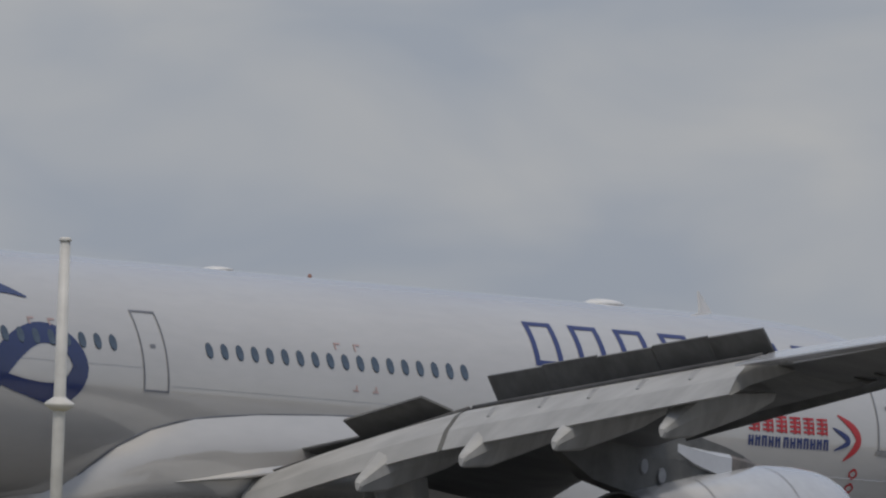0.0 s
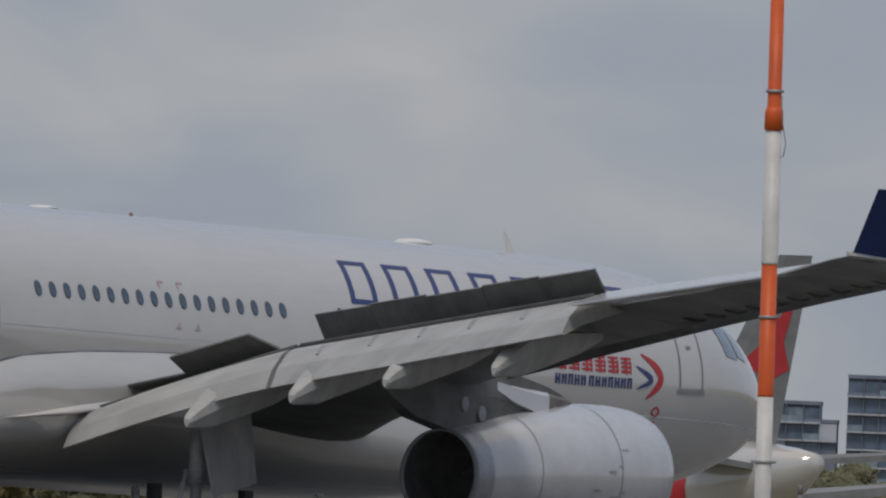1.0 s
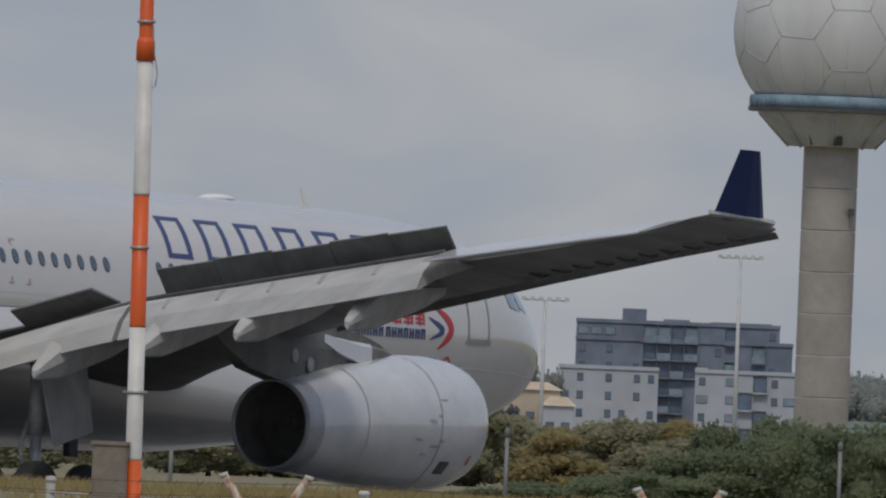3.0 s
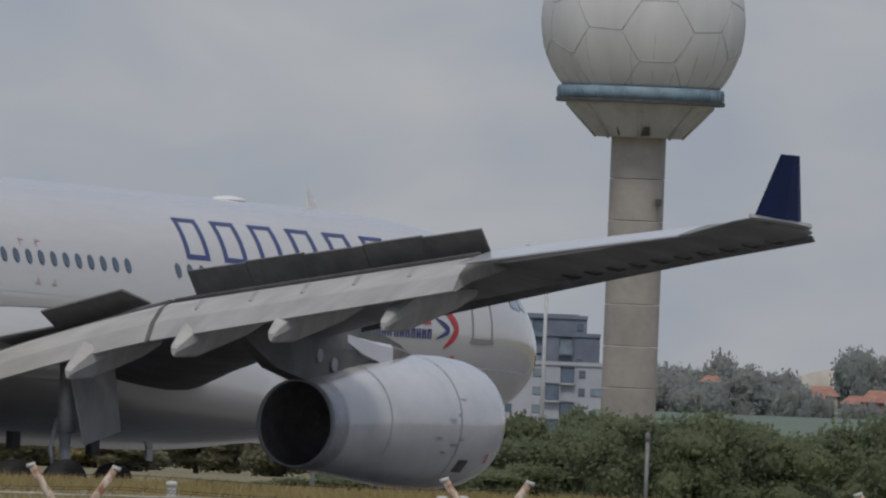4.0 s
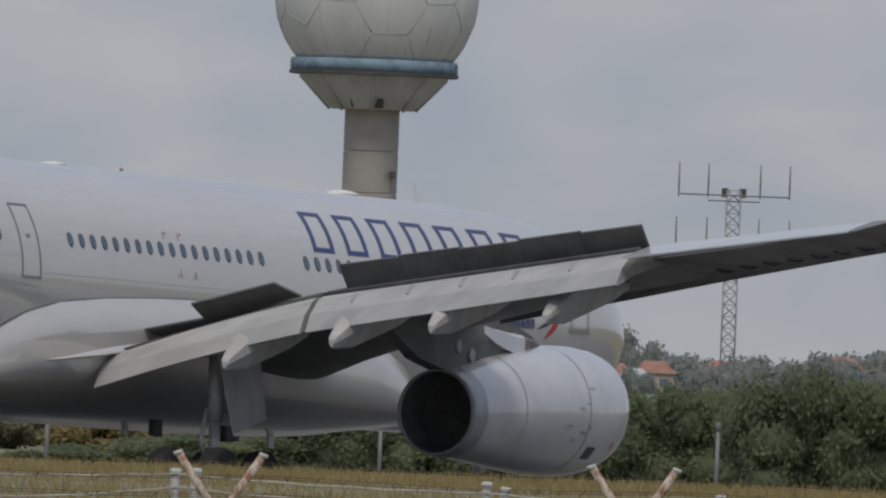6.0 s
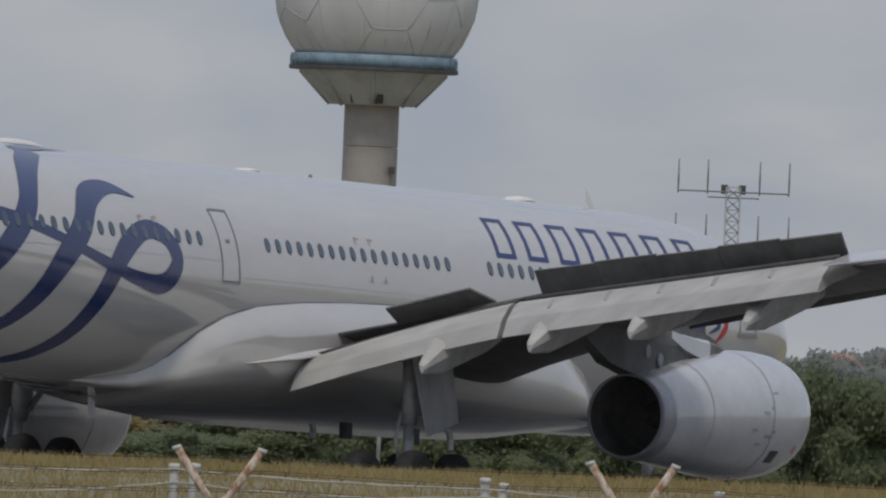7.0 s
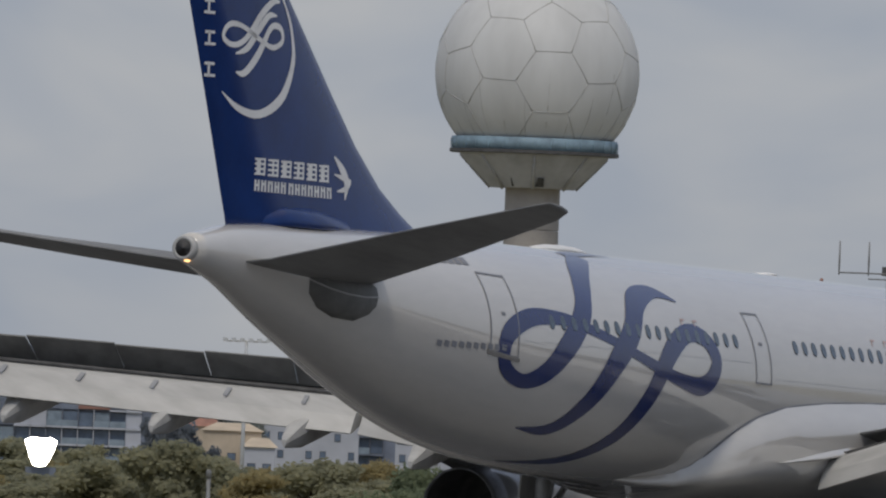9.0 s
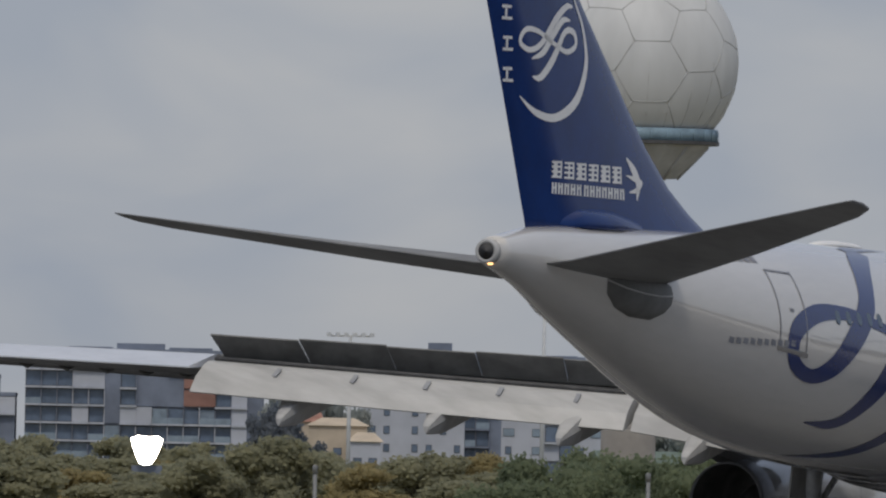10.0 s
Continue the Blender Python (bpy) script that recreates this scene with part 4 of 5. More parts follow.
def make_fence():
    v_post = empty("fence_post", None, "rusty pipe fence post with two spread arms", "fence post", "security fence posts")
    w, top, knee = 0.325, 0.42, 0.0
    for k in (-1, 1):
        part("arm", mesh_of("arm", *tube([(k * w, 0, top), (k * .13, 0, .12), (k * .06, 0, .03), (-k * .01, 0, -.005)], .032, 10), RUST), v_post)
    part("upright", mesh_of("upright", *tube([(0, 0, -1.35), (0, 0, .0)], .036, 10), RUST), v_post)
    for sx in (-w, w):
        part("cap", mesh_of("cap", *tube([(sx, 0, top - .015), (sx * 1.03, 0, top + .015)], .038, 10), POST), v_post, "pale worn pipe end")
    for i in range(6):
        m = pose(FY * math.tan(radians(-0.135 + 1.043 * (i - 2))), FY, 1.535 + .012 * (i - 2), 0, 0, (2, -1, 3, 0, -2, 1)[i])
        if i == 0:
            v_post.matrix_world = m
        else:
            copy_thing(v_post, m)
    # rusty barbed strands on the arms
    x0, x1 = FY * math.tan(radians(-2.6)), FY * math.tan(radians(3.6))
    for dx, z, nm in ((-.28, 1.90, "a"), (-.2, 1.78, "b"), (-.12, 1.66, "c"), (.2, 1.80, "d"), (.1, 1.64, "e")):
        pts = []
        for i in range(61):
            x = x0 + (x1 - x0) * i / 60
            ph = ((x / (FY * math.tan(radians(1.043)))) % 1.0)
            pts.append((x, FY + .02 * (dx > 0), z - .035 * math.sin(math.pi * ph) + .006 * noise.noise((x, z * 9, 1))))
        barbs = []
        rnd = random.Random(int(z * 100))
        for i in range(90):
            x = x0 + (x1 - x0) * (i + rnd.random() * .4) / 90
            zz = np.interp(x, [p[0] for p in pts], [p[2] for p in pts])
            barbs.append(tube([(x - .018, FY, zz - .02), (x + .018, FY, zz + .02)], .0022, 4))
        tagged(new("barbed_wire", mesh_of("barbed_wire", *join(tube(pts, .0024, 5), *barbs), BARB)), "thin rusty barbed wire strand strung between fence posts", "wire", "barbed strands")
    # white pipe posts of a second fence
    y = 200.0
    def white_post(az, ztop, lean, label):
        z0 = ground_z(y) - .1
        x = y * math.tan(radians(az))
        p = empty("marker_post", pose(x, y, z0, 0, lean, 0), label, "post", "white fence posts")
        h = ztop - z0
        part("pipe", mesh_of("pipe", *tube([(0, 0, 0), (0, 0, h - .05), (0, 0, h)], [.042, .042, .042], 12), POST), p)
        part("cap", mesh_of("cap", *tube([(0, 0, h - .03), (0, 0, h + .012), (0, 0, h + .02)], [.05, .05, .03], 12), POST), p)
        return p
    for az, zt, lean in ((-1.72, 1.80, 0), (-.925, 1.78, -1), (-.247, 1.745, 0), (-.208, 1.755, 3), (.538, 1.735, 0), (.558, 1.70, 7), (1.125, 1.70, 1), (1.438, 1.67, 1), (2.1, 1.66, 0)):
        white_post(az, zt, lean, "white painted pipe post leaning a little" if abs(lean) > 2 else "white painted upright pipe post")
    ax = [y * math.tan(radians(a)) for a in (-1.72, -.925, -.247, .538, 1.125, 1.438, 2.1)]
    for ztops, sag in (((1.68, 1.66, 1.715, 1.655, 1.60, 1.59, 1.58), .025), ((1.50, 1.47, 1.60, 1.585, 1.51, 1.50, 1.48), .06)):
        pts = []
        for i in range(len(ax) - 1):
            for j in range(12):
                u = j / 12
                pts.append((ax[i] + (ax[i + 1] - ax[i]) * u, y - .05, ztops[i] + (ztops[i + 1] - ztops[i]) * u - sag * math.sin(math.pi * u) + .004 * math.sin(j * 2.1)))
        tagged(new("rope", mesh_of("rope", *tube(pts, .0085, 6), WIRE)), "slack white wire rope between the white posts", "rope", "white ropes")
    rnd = random.Random(11)
    for az in (-.42, .60, -.12):
        v, f = [], []
        for i in range(160):
            c = Vector((rnd.gauss(0, .1), rnd.gauss(0, .1), abs(rnd.gauss(.18, .14))))
            a = Vector((rnd.gauss(0, 1), rnd.gauss(0, 1), rnd.gauss(0, 1))).normalized() * .04
            b = a.cross(Vector((rnd.gauss(0, 1), rnd.gauss(0, 1), rnd.gauss(0, 1)))).normalized() * .018
            o = len(v)
            v += [c - a, c + b, c + a, c - b]
            f.append((o, o + 1, o + 2, o + 3))
        wd = new("weed", mesh_of("weed", v, f, HEDGE, False))
        wd.matrix_world = pose(y * math.tan(radians(az)), y + 1.5, ground_z(y + 1.5))
        tagged(wd, "small dark green weed at the fence", "weed", "weeds", kind="stuff")


make_fence()


def make_band_pole():
    d = 180.0
    x = d * math.tan(radians(-1.52))
    e = lambda el: EYE[2] + math.tan(radians(el)) * d
    pole = empty("marker_pole", pose(x + .04, d, 0, 0, -.6, 0), "slim orange and white banded warning pole", "pole")
    cuts = [e(.249 - .3355), e(.249), e(.583), e(.92), e(1.256), e(1.592), e(1.93)]
    rad = (.066, .065, .064, .066, .056, .05, .045)
    z0 = ground_z(d) - .1
    segs = [(z0, cuts[0])] + list(zip(cuts, cuts[1:]))
    for i, (a, b) in enumerate(segs):
        r = rad[i]
        pr = [(0, 0, a), (0, 0, a + .02), (0, 0, b)]
        part("band", mesh_of("band", *tube(pr, [r, r, r * .97], 16), ORANGE if i % 2 == 0 else POLEW), pole, "orange band" if i % 2 == 0 else "white band")
    part("socket", mesh_of("socket", *tube([(0, 0, cuts[3] + .005), (0, 0, cuts[3] + .15), (0, 0, cuts[3] + .19)], [.075, .073, .06], 16), ORANGE), pole)
    for z, w in ((e(.085), .10), (e(.45), .075), (e(1.02), .06)):
        part("clamp", mesh_of("clamp", *join(tube([(0, 0, z - .012), (0, 0, z + .012)], .072, 16), tube([(-w, -.05, z), (w, -.05, z)], .012, 6)), STEEL), pole, "steel clamp")
    loop = [(.06, -.06, cuts[3] + .28), (.065, -.065, cuts[3] + .1), (.1, -.06, cuts[3] - .1), (.085, -.06, cuts[3] - .2), (.06, -.06, cuts[3] - .21)]
    part("cable", mesh_of("cable", *tube(loop, .004, 5), BOXC), pole, "thin loose cable")
    box = empty("junction_box", pose(x - .165, d - .05, 0), "weathered brown box beside the pole", "box")
    part("case", mesh_of("case", *block(-.14, .14, -.1, .1, z0, e(-.05), .02), BOXC, False), box)
    part("lid", mesh_of("lid", *block(-.155, .155, -.115, .115, e(-.05), e(-.05) + .03, .02), BOXC, False), box)


make_band_pole()


def make_white_mast():
    d = 180.0
    x = d * math.tan(radians(-4.32))
    zt = EYE[2] + math.tan(radians(.72)) * d
    mast = empty("aerial_mast", pose(x, d, 0), "slim white mast with a round collar", "mast")
    part("tube", mesh_of("tube", *tube([(0, 0, ground_z(d) - .1), (0, 0, zt - 1.3), (0, 0, zt)], [.05, .05, .042], 14), POLEW), mast)
    part("cap", mesh_of("cap", *tube([(0, 0, zt), (0, 0, zt + .03)], [.055, .04], 14), POLEW), mast)
    zc = zt - 1.29
    part("collar", mesh_of("collar", *tube([(0, 0, zc - .06), (0, 0, zc - .015), (0, 0, zc), (0, 0, zc + .05)], [.06, .125, .12, .05], 18), POLEW), mast, "white flared collar")


make_white_mast()


# ---- radar tower ----
def make_tower():
    d = 1500.0
    x = d * math.tan(radians(.212))
    px = d / 40228.0
    z = lambda el: EYE[2] + math.tan(radians(el)) * d
    tower = empty("radar_tower", pose(x, d, 0), "concrete radar tower with a panelled white radome", "tower")
    zp, zc = z(.862), z(.772)
    r = 48.5 * px
    sides = 64
    cuts = [ground_z(d) - .5] + [zc - 74 * px * k for k in (7, 6, 5, 4, 3, 2, 1)] + [zc + .1]
    for a, b in zip(cuts, cuts[1:]):
        ring = lambda zz, rr: [(rr * math.cos(q), rr * math.sin(q), zz) for q in [2 * math.pi * j / sides for j in range(sides)]]
        part("shaft_section", mesh_of("shaft_section", *loft([ring(a + .03, r - .03), ring(a + .06, r), ring(b - .06, r), ring(b - .0, r - .03)]), CONC, False), tower, "cast concrete shaft section")
    part("shaft_window", mesh_of("shaft_window", *block(34 * px, 45 * px, -.36 * r - 1.25, -.3 * r - .5, z(.61) - .22, z(.61) + .22), WELL, False), tower)
    cone = []
    for el, rr in ((0, 80), (0.52, 116), (0.88, 141), (1.0, 146)):
        zz = zc + (zp - zc) * el
        cone.append([(rr * px * math.cos(q), rr * px * math.sin(q), zz) for q in [2 * math.pi * (j + .5) / 8 for j in range(8)]])
    part("flared_head", mesh_of("flared_head", *loft(cone), HEADC, False), tower, "eight-sided flared concrete head")
    for j in range(8):
        q = 2 * math.pi * j / 8
        c, s = math.cos(q), math.sin(q)
        part("rib", mesh_of("rib", *tube([(c * 76 * px, s * 76 * px, zc - .02), (c * 107 * px, s * 107 * px, zc + .5 * (zp - zc)), (c * 130 * px, s * 130 * px, zp - .25)], .11, 6), HEADC), tower)
    for q in (-112, -82):
        c, s = math.cos(radians(q)), math.sin(radians(q))
        part("opening", mesh_of("opening", *plate((c * 81 * px - .28, s * 76 * px - .12, zc + .12), (c * 81 * px + .28, s * 76 * px - .12, zc + .12), (c * 93 * px + .2, s * 93 * px - .12, zc + .68), (c * 93 * px - .2, s * 93 * px - .12, zc + .68), .05), WELL, False), tower, "dark slot in the head")
    ring = lambda zz, rr, n=40: [(rr * px * math.cos(q), rr * px * math.sin(q), zz) for q in [2 * math.pi * j / n for j in range(n)]]
    part("deck", mesh_of("deck", *loft([ring(zp - .14, 147), ring(zp - .1, 150), ring(zp + .12, 150)]), WELL, False), tower)
    part("parapet", mesh_of("parapet", *loft([ring(zp + .13, 146), ring(zp + .92, 147), ring(zp + .94, 143), ring(zp + .16, 142)]), DECK), tower, "blue-grey parapet")
    for j in range(32):
        q = 2 * math.pi * j / 32
        part("baluster", mesh_of("baluster", *tube([(147.5 * px * math.cos(q), 147.5 * px * math.sin(q), zp + .1), (147.5 * px * math.cos(q), 147.5 * px * math.sin(q), zp + .78)], .035, 5), DECK), tower)
    # radome of pentagon and hexagon panels: an icosahedron with cut corners, set on a sphere
    R = 181 * px
    zd = zp + .75 + 122 * px
    dome_rings = []
    for i in range(29):
        a = radians(-43 + 133 * i / 28)
        dome_rings.append([(R * math.cos(a) * math.cos(q), R * math.cos(a) * math.sin(q), zd + R * math.sin(a)) for q in [2 * math.pi * j / 56 for j in range(56)]])
    dome = part("radome", mesh_of("radome", *loft(dome_rings), DOME), tower, "off-white radome of pentagon and hexagon panels")
    b = bmesh.new()
    bmesh.ops.create_icosphere(b, subdivisions=2, radius=1.0)
    b.faces.ensure_lookup_table()
    mids = [f.calc_center_median().normalized() for f in b.faces]
    segs = [tuple(mids[f.index] for f in e.link_faces) for e in b.edges]
    crown = max(b.verts, key=lambda w: w.co.z)
    first = mids[crown.link_faces[0].index]
    spin = 90 - math.degrees(math.atan2(first.y, first.x))
    b.free()
    turn = (Vector((0.138, -0.89, 0.43)).to_track_quat('Z', 'Y').to_matrix().to_4x4() @ pose(0, 0, 0, 0, 0, spin)).to_3x3()
    for p, q in segs:
        pts = []
        for m in range(6):
            w = turn @ p.lerp(q, m / 5)
            w = w.normalized() * (R - .012)
            pts.append((w.x, w.y, w.z + zd))
        if min(t[2] for t in pts) > zp + .6:
            part("panel_seam", mesh_of("panel_seam", *tube(pts, .04, 6), SEAM), dome)
    for j in range(26):
        q = 2 * math.pi * j / 26
        pts = [(math.cos(q) * (R + .01) * math.cos(a), math.sin(q) * (R + .01) * math.cos(a), zd + R * math.sin(a)) for a in [radians(-42 + 14 * m / 4 * (1 + (j % 3))) for m in range(5)]]
        part("base_seam", mesh_of("base_seam", *tube(pts, .016, 4), SEAM), dome)
    part("lightning_rod", mesh_of("lightning_rod", *tube([(0, 0, zd + R - .05), (0, 0, zd + R + 2)], .03, 5), STEEL), tower)


make_tower()


def make_lattice_mast():
    d = 900.0
    x = d * math.tan(radians(1.131))
    z = lambda el: EYE[2] + math.tan(radians(el)) * d
    zt = z(.605)
    mast = empty("antenna_mast", pose(x, d, 0), "grey lattice mast with whip antennas on cross arms", "antenna mast")
    w = .27
    for sx, sy in ((-1, -1), (1, -1), (1, 1), (-1, 1)):
        part("leg", mesh_of("leg", *tube([(sx * w, sy * w, -.2), (sx * w, sy * w, zt)], .032, 5), STEEL), mast)
    bars = []
    n = 26
    for i in range(n):
        a, b = zt * i / n, zt * (i + 1) / n
        for s in (-1, 1):
            bars.append(tube([(-w, s * w, a), (w, s * w, b)], .018, 4))
            bars.append(tube([(w, s * w, a), (-w, s * w, b)], .018, 4))
            bars.append(tube([(s * w, -w, a), (s * w, w, b)], .018, 4))
        bars.append(tube([(-w, -w, b), (w, -w, b)], .016, 4))
    part("bracing", mesh_of("bracing", *join(*bars), STEEL), mast)
    px = d / 40228.0
    for el, half in ((.592, 98), (.455, 100)):
        part("cross_arm", mesh_of("cross_arm", *tube([(-half * px, -w, z(el)), (half * px, -w, z(el))], .035, 6), GREY), mast)
        part("cross_arm", mesh_of("cross_arm", *tube([(-46 * px, -w, z(el) - 10 * px), (46 * px, -w, z(el) - 10 * px)], .03, 6), GREY), mast)
        for sx in (-half, -46, 46, half):
            part("whip_antenna", mesh_of("whip_antenna", *tube([(sx * px, -w, z(el) - .1), (sx * px, -w, z(el) + 20 * px), (sx * px, -w, z(el) + 56 * px)], [.025, .045, .03], 6), GREY), mast)
    for sx in (-16, 16):
        part("lamp_box", mesh_of("lamp_box", *block(sx * px - .13, sx * px + .13, -.15, .15, zt - .28, zt + .08, .04), WELL, False), mast)


make_lattice_mast()


# ---- planting ----
def leaf_cloud(name, blobs, count, size, material, seed, low=-99.0):
    """Leaves scattered on and in overlapping lumps; blobs rows are (x, y, z, rx, ry, rz)."""
    rnd = random.Random(seed)
    v, f = [], []
    wts = [b[3] * b[5] for b in blobs]
    for i in range(count):
        bx, by, bz, rx, ry, rz = rnd.choices(blobs, wts)[0]
        q = Vector((rnd.gauss(0, 1), rnd.gauss(0, 1), rnd.gauss(0, 1))).normalized() * (0.70 + 0.46 * rnd.random() ** 1.3)
        c = Vector((bx + q.x * rx, by + q.y * ry, max(low, bz + q.z * rz)))
        # leaves turn outwards and to the light
        nrm = Vector((q.x, q.y, q.z + .25)).normalized() + Vector((rnd.gauss(0, .9), rnd.gauss(0, .9), rnd.gauss(0, .9)))
        a = nrm.cross(Vector((rnd.gauss(0, 1), rnd.gauss(0, 1), rnd.gauss(0, 1)))).normalized()
        b = a.cross(nrm).normalized()
        s = size * rnd.uniform(.6, 1.4)
        o = len(v)
        v += [c - a * s, c + b * s * .6, c + a * s, c - b * s * .6]
        f.append((o, o + 1, o + 2, o + 3))
    me = bpy.data.meshes.new(name)
    me.from_pydata(v, [], f)
    me.materials.append(material)
    return me


def core(name, blobs, material):
    """Dense dark inside of a bush, so that little light comes through."""
    pieces = []
    for x, y, z, rx, ry, rz in blobs:
        rings = []
        for i in range(7):
            a = math.pi * (i / 6 - .5) * .98
            rings.append([(x + .78 * rx * math.cos(a) * math.cos(q), y + .78 * ry * math.cos(a) * math.sin(q), z + .78 * rz * math.sin(a)) for q in [2 * math.pi * j / 10 for j in range(10)]])
        pieces.append(loft(rings))
    return mesh_of(name, *join(*pieces), material)


def make_shrubs():
    kinds = []
    for k in range(3):
        rnd = random.Random(40 + k)
        blobs = [(rnd.uniform(-2.1, 2.1), rnd.uniform(-1, 1), rnd.uniform(.2, 2.3), rnd.uniform(.45, 1.0), rnd.uniform(.5, .9), rnd.uniform(.35, .7)) for _ in range(26)]
        sh = empty("shrub", None, "dense dark green hedge shrub beyond the taxiway", "shrub", "hedge shrubs")
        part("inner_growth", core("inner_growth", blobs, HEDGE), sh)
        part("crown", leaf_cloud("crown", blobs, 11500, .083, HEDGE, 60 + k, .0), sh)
        kinds.append(sh)
    rnd = random.Random(9)
    i = 0
    for az in [-0.95 + .152 * j for j in range(22)]:
        d = 700 + rnd.uniform(-8, 14)
        top = np.interp(az, (-.95, -.4, -.05, .1, .35, .6, .8, 1.0, 1.5, 2.3), (.10, .30, .66, 1.16, 1.14, .98, 1.1, 1.32, 1.42, 1.48)) * rnd.uniform(.94, 1.05)
        m = pose(d * math.tan(radians(az)), d, ground_z(d) - .15, 0, 0, rnd.uniform(-20, 20)) @ Matrix.Diagonal((1.0, 1, top * 1.02, 1))
        if i < 3:
            kinds[i].matrix_world = m
        else:
            copy_sized(kinds[i % 3], m)
        i += 1


make_shrubs()


def tree(label, seed, material, h, spread, leaf, count, group="far trees"):
    rnd = random.Random(seed)
    t = empty("tree", None, label, "tree", group)
    limbs = [tube([(0, 0, -.3), (.1, 0, h * .25), (.0, .1, h * .5)], [h * .03, h * .022, h * .012], 7)]
    blobs = []
    for i in range(24):
        q = rnd.uniform(0, 6.28)
        r = spread * rnd.uniform(.1, .75)
        z = h * rnd.uniform(.14, .84)
        p = (r * math.cos(q), r * math.sin(q), z)
        limbs.append(tube([(0, 0, h * rnd.uniform(.2, .4)), (p[0] * .5, p[1] * .5, z * .8), p], [h * .012, h * .008, h * .003], 5))
        k = spread * rnd.uniform(.24, .46)
        blobs.append((*p, k, k, k * rnd.uniform(.6, .9)))
    part("trunk", mesh_of("trunk", *join(*limbs), BARK), t)
    part("inner_growth", core("inner_growth", blobs, material), t)
    part("crown", leaf_cloud("crown", blobs, count, leaf, material, seed + 1), t)
    return t


def make_trees():
    olive = [tree("olive green broad tree on the far side of the airfield", 70 + i, OLIVE, 9, 4.6, .33, 3600) for i in range(3)]
    gold = tree("yellowing bushy tree before the flats", 80, AUTUMN, 9, 5.2, .30, 4500)
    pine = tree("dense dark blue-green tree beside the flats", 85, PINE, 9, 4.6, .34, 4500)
    haze = [tree("suburban tree with haze put into its grey-green", 90 + i, BLUEG, 10, 5.5, .31, 4200) for i in range(3)]
    rnd = random.Random(21)
    used = set()

    def put(kind, az, d, top_el, wide=1.0):
        """Sets a tree so that its top reaches the height top_el."""
        h = EYE[2] + math.tan(radians(top_el)) * d
        full = 9.8 if kind in haze else 9.0
        s = h / full
        m = pose(d * math.tan(radians(az)), d, ground_z(d) - .2, 0, 0, rnd.uniform(0, 360)) @ Matrix.Diagonal((s * wide, s * wide, s, 1))
        if kind not in used:
            used.add(kind)
            kind.matrix_world = m
        else:
            copy_sized(kind, m)

    # tree belt before the flats
    for i in range(44):
        az = -3.4 + i * .078 + rnd.uniform(-.025, .025)
        put(olive[i % 3], az, 3300 + rnd.uniform(-90, 60), rnd.uniform(.05, .105) * (1.0 if az < -.5 else .6), 1.3)
    for i in range(24):
        put(olive[(i + 1) % 3], -3.4 + i * .145 + rnd.uniform(-.04, .04), 3120 + rnd.uniform(-30, 30), rnd.uniform(.02, .055), 2.4)
    for az, el, w in ((-.62, .05, 1.6), (-.47, .045, 1.5), (-.33, .03, 1.8), (-.17, .075, 1.35), (-.23, .045, 1.5), (-.98, .045, 1.5), (-1.45, .06, 1.6), (-.05, .02, 2.0)):
        put(gold, az, 3150, el, w)
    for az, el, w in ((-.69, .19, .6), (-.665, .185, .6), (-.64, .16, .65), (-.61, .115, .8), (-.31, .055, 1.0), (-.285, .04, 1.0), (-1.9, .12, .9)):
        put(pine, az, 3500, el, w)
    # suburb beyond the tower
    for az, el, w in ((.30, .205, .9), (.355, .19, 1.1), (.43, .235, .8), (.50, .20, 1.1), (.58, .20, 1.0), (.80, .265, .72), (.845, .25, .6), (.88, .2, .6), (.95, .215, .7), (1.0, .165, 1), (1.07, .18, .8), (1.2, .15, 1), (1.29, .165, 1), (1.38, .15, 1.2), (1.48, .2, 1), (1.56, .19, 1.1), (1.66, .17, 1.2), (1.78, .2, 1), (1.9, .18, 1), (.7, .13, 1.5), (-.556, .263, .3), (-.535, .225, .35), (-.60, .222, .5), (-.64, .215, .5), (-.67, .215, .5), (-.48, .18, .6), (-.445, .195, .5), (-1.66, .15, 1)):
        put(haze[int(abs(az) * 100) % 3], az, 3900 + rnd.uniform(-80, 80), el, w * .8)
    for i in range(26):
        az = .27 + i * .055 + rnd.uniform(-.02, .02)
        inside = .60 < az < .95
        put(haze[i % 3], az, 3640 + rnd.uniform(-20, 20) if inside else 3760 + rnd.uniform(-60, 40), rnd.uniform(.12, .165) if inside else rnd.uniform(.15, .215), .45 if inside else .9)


make_trees()


def make_scrub():
    kinds = [tree("olive brown scrub tree beyond the taxiway", 140 + k, OLIVE, 4.2, 2.0, .135, 5000, "scrub trees") for k in range(3)]
    kinds.append(tree("yellowing scrub tree beyond the taxiway", 150, AUTUMN, 3.6, 2.0, .135, 4800, "scrub trees"))
    rnd = random.Random(19)
    for i in range(40):
        az = -3.9 + i * .108 + rnd.uniform(-.03, .03)
        d = 1000 + (26 if i % 2 else -14) + rnd.uniform(-8, 8)
        s = rnd.uniform(.62, 1.0) * (1.08 if az < -1.2 else 1.0) * (1.0 if az < -.3 else .7) * (.62 if -1.1 < az < -.9 else 1.0)
        m = pose(d * math.tan(radians(az)), d, ground_z(d) - .1, 0, 0, rnd.uniform(0, 360)) @ Matrix.Diagonal((1.15, 1.15, s, 1))
        if i < 4:
            kinds[i].matrix_world = m
        else:
            copy_sized(kinds[(0, 1, 2, 0, 3, 1, 2)[i % 7]], m)


make_scrub()


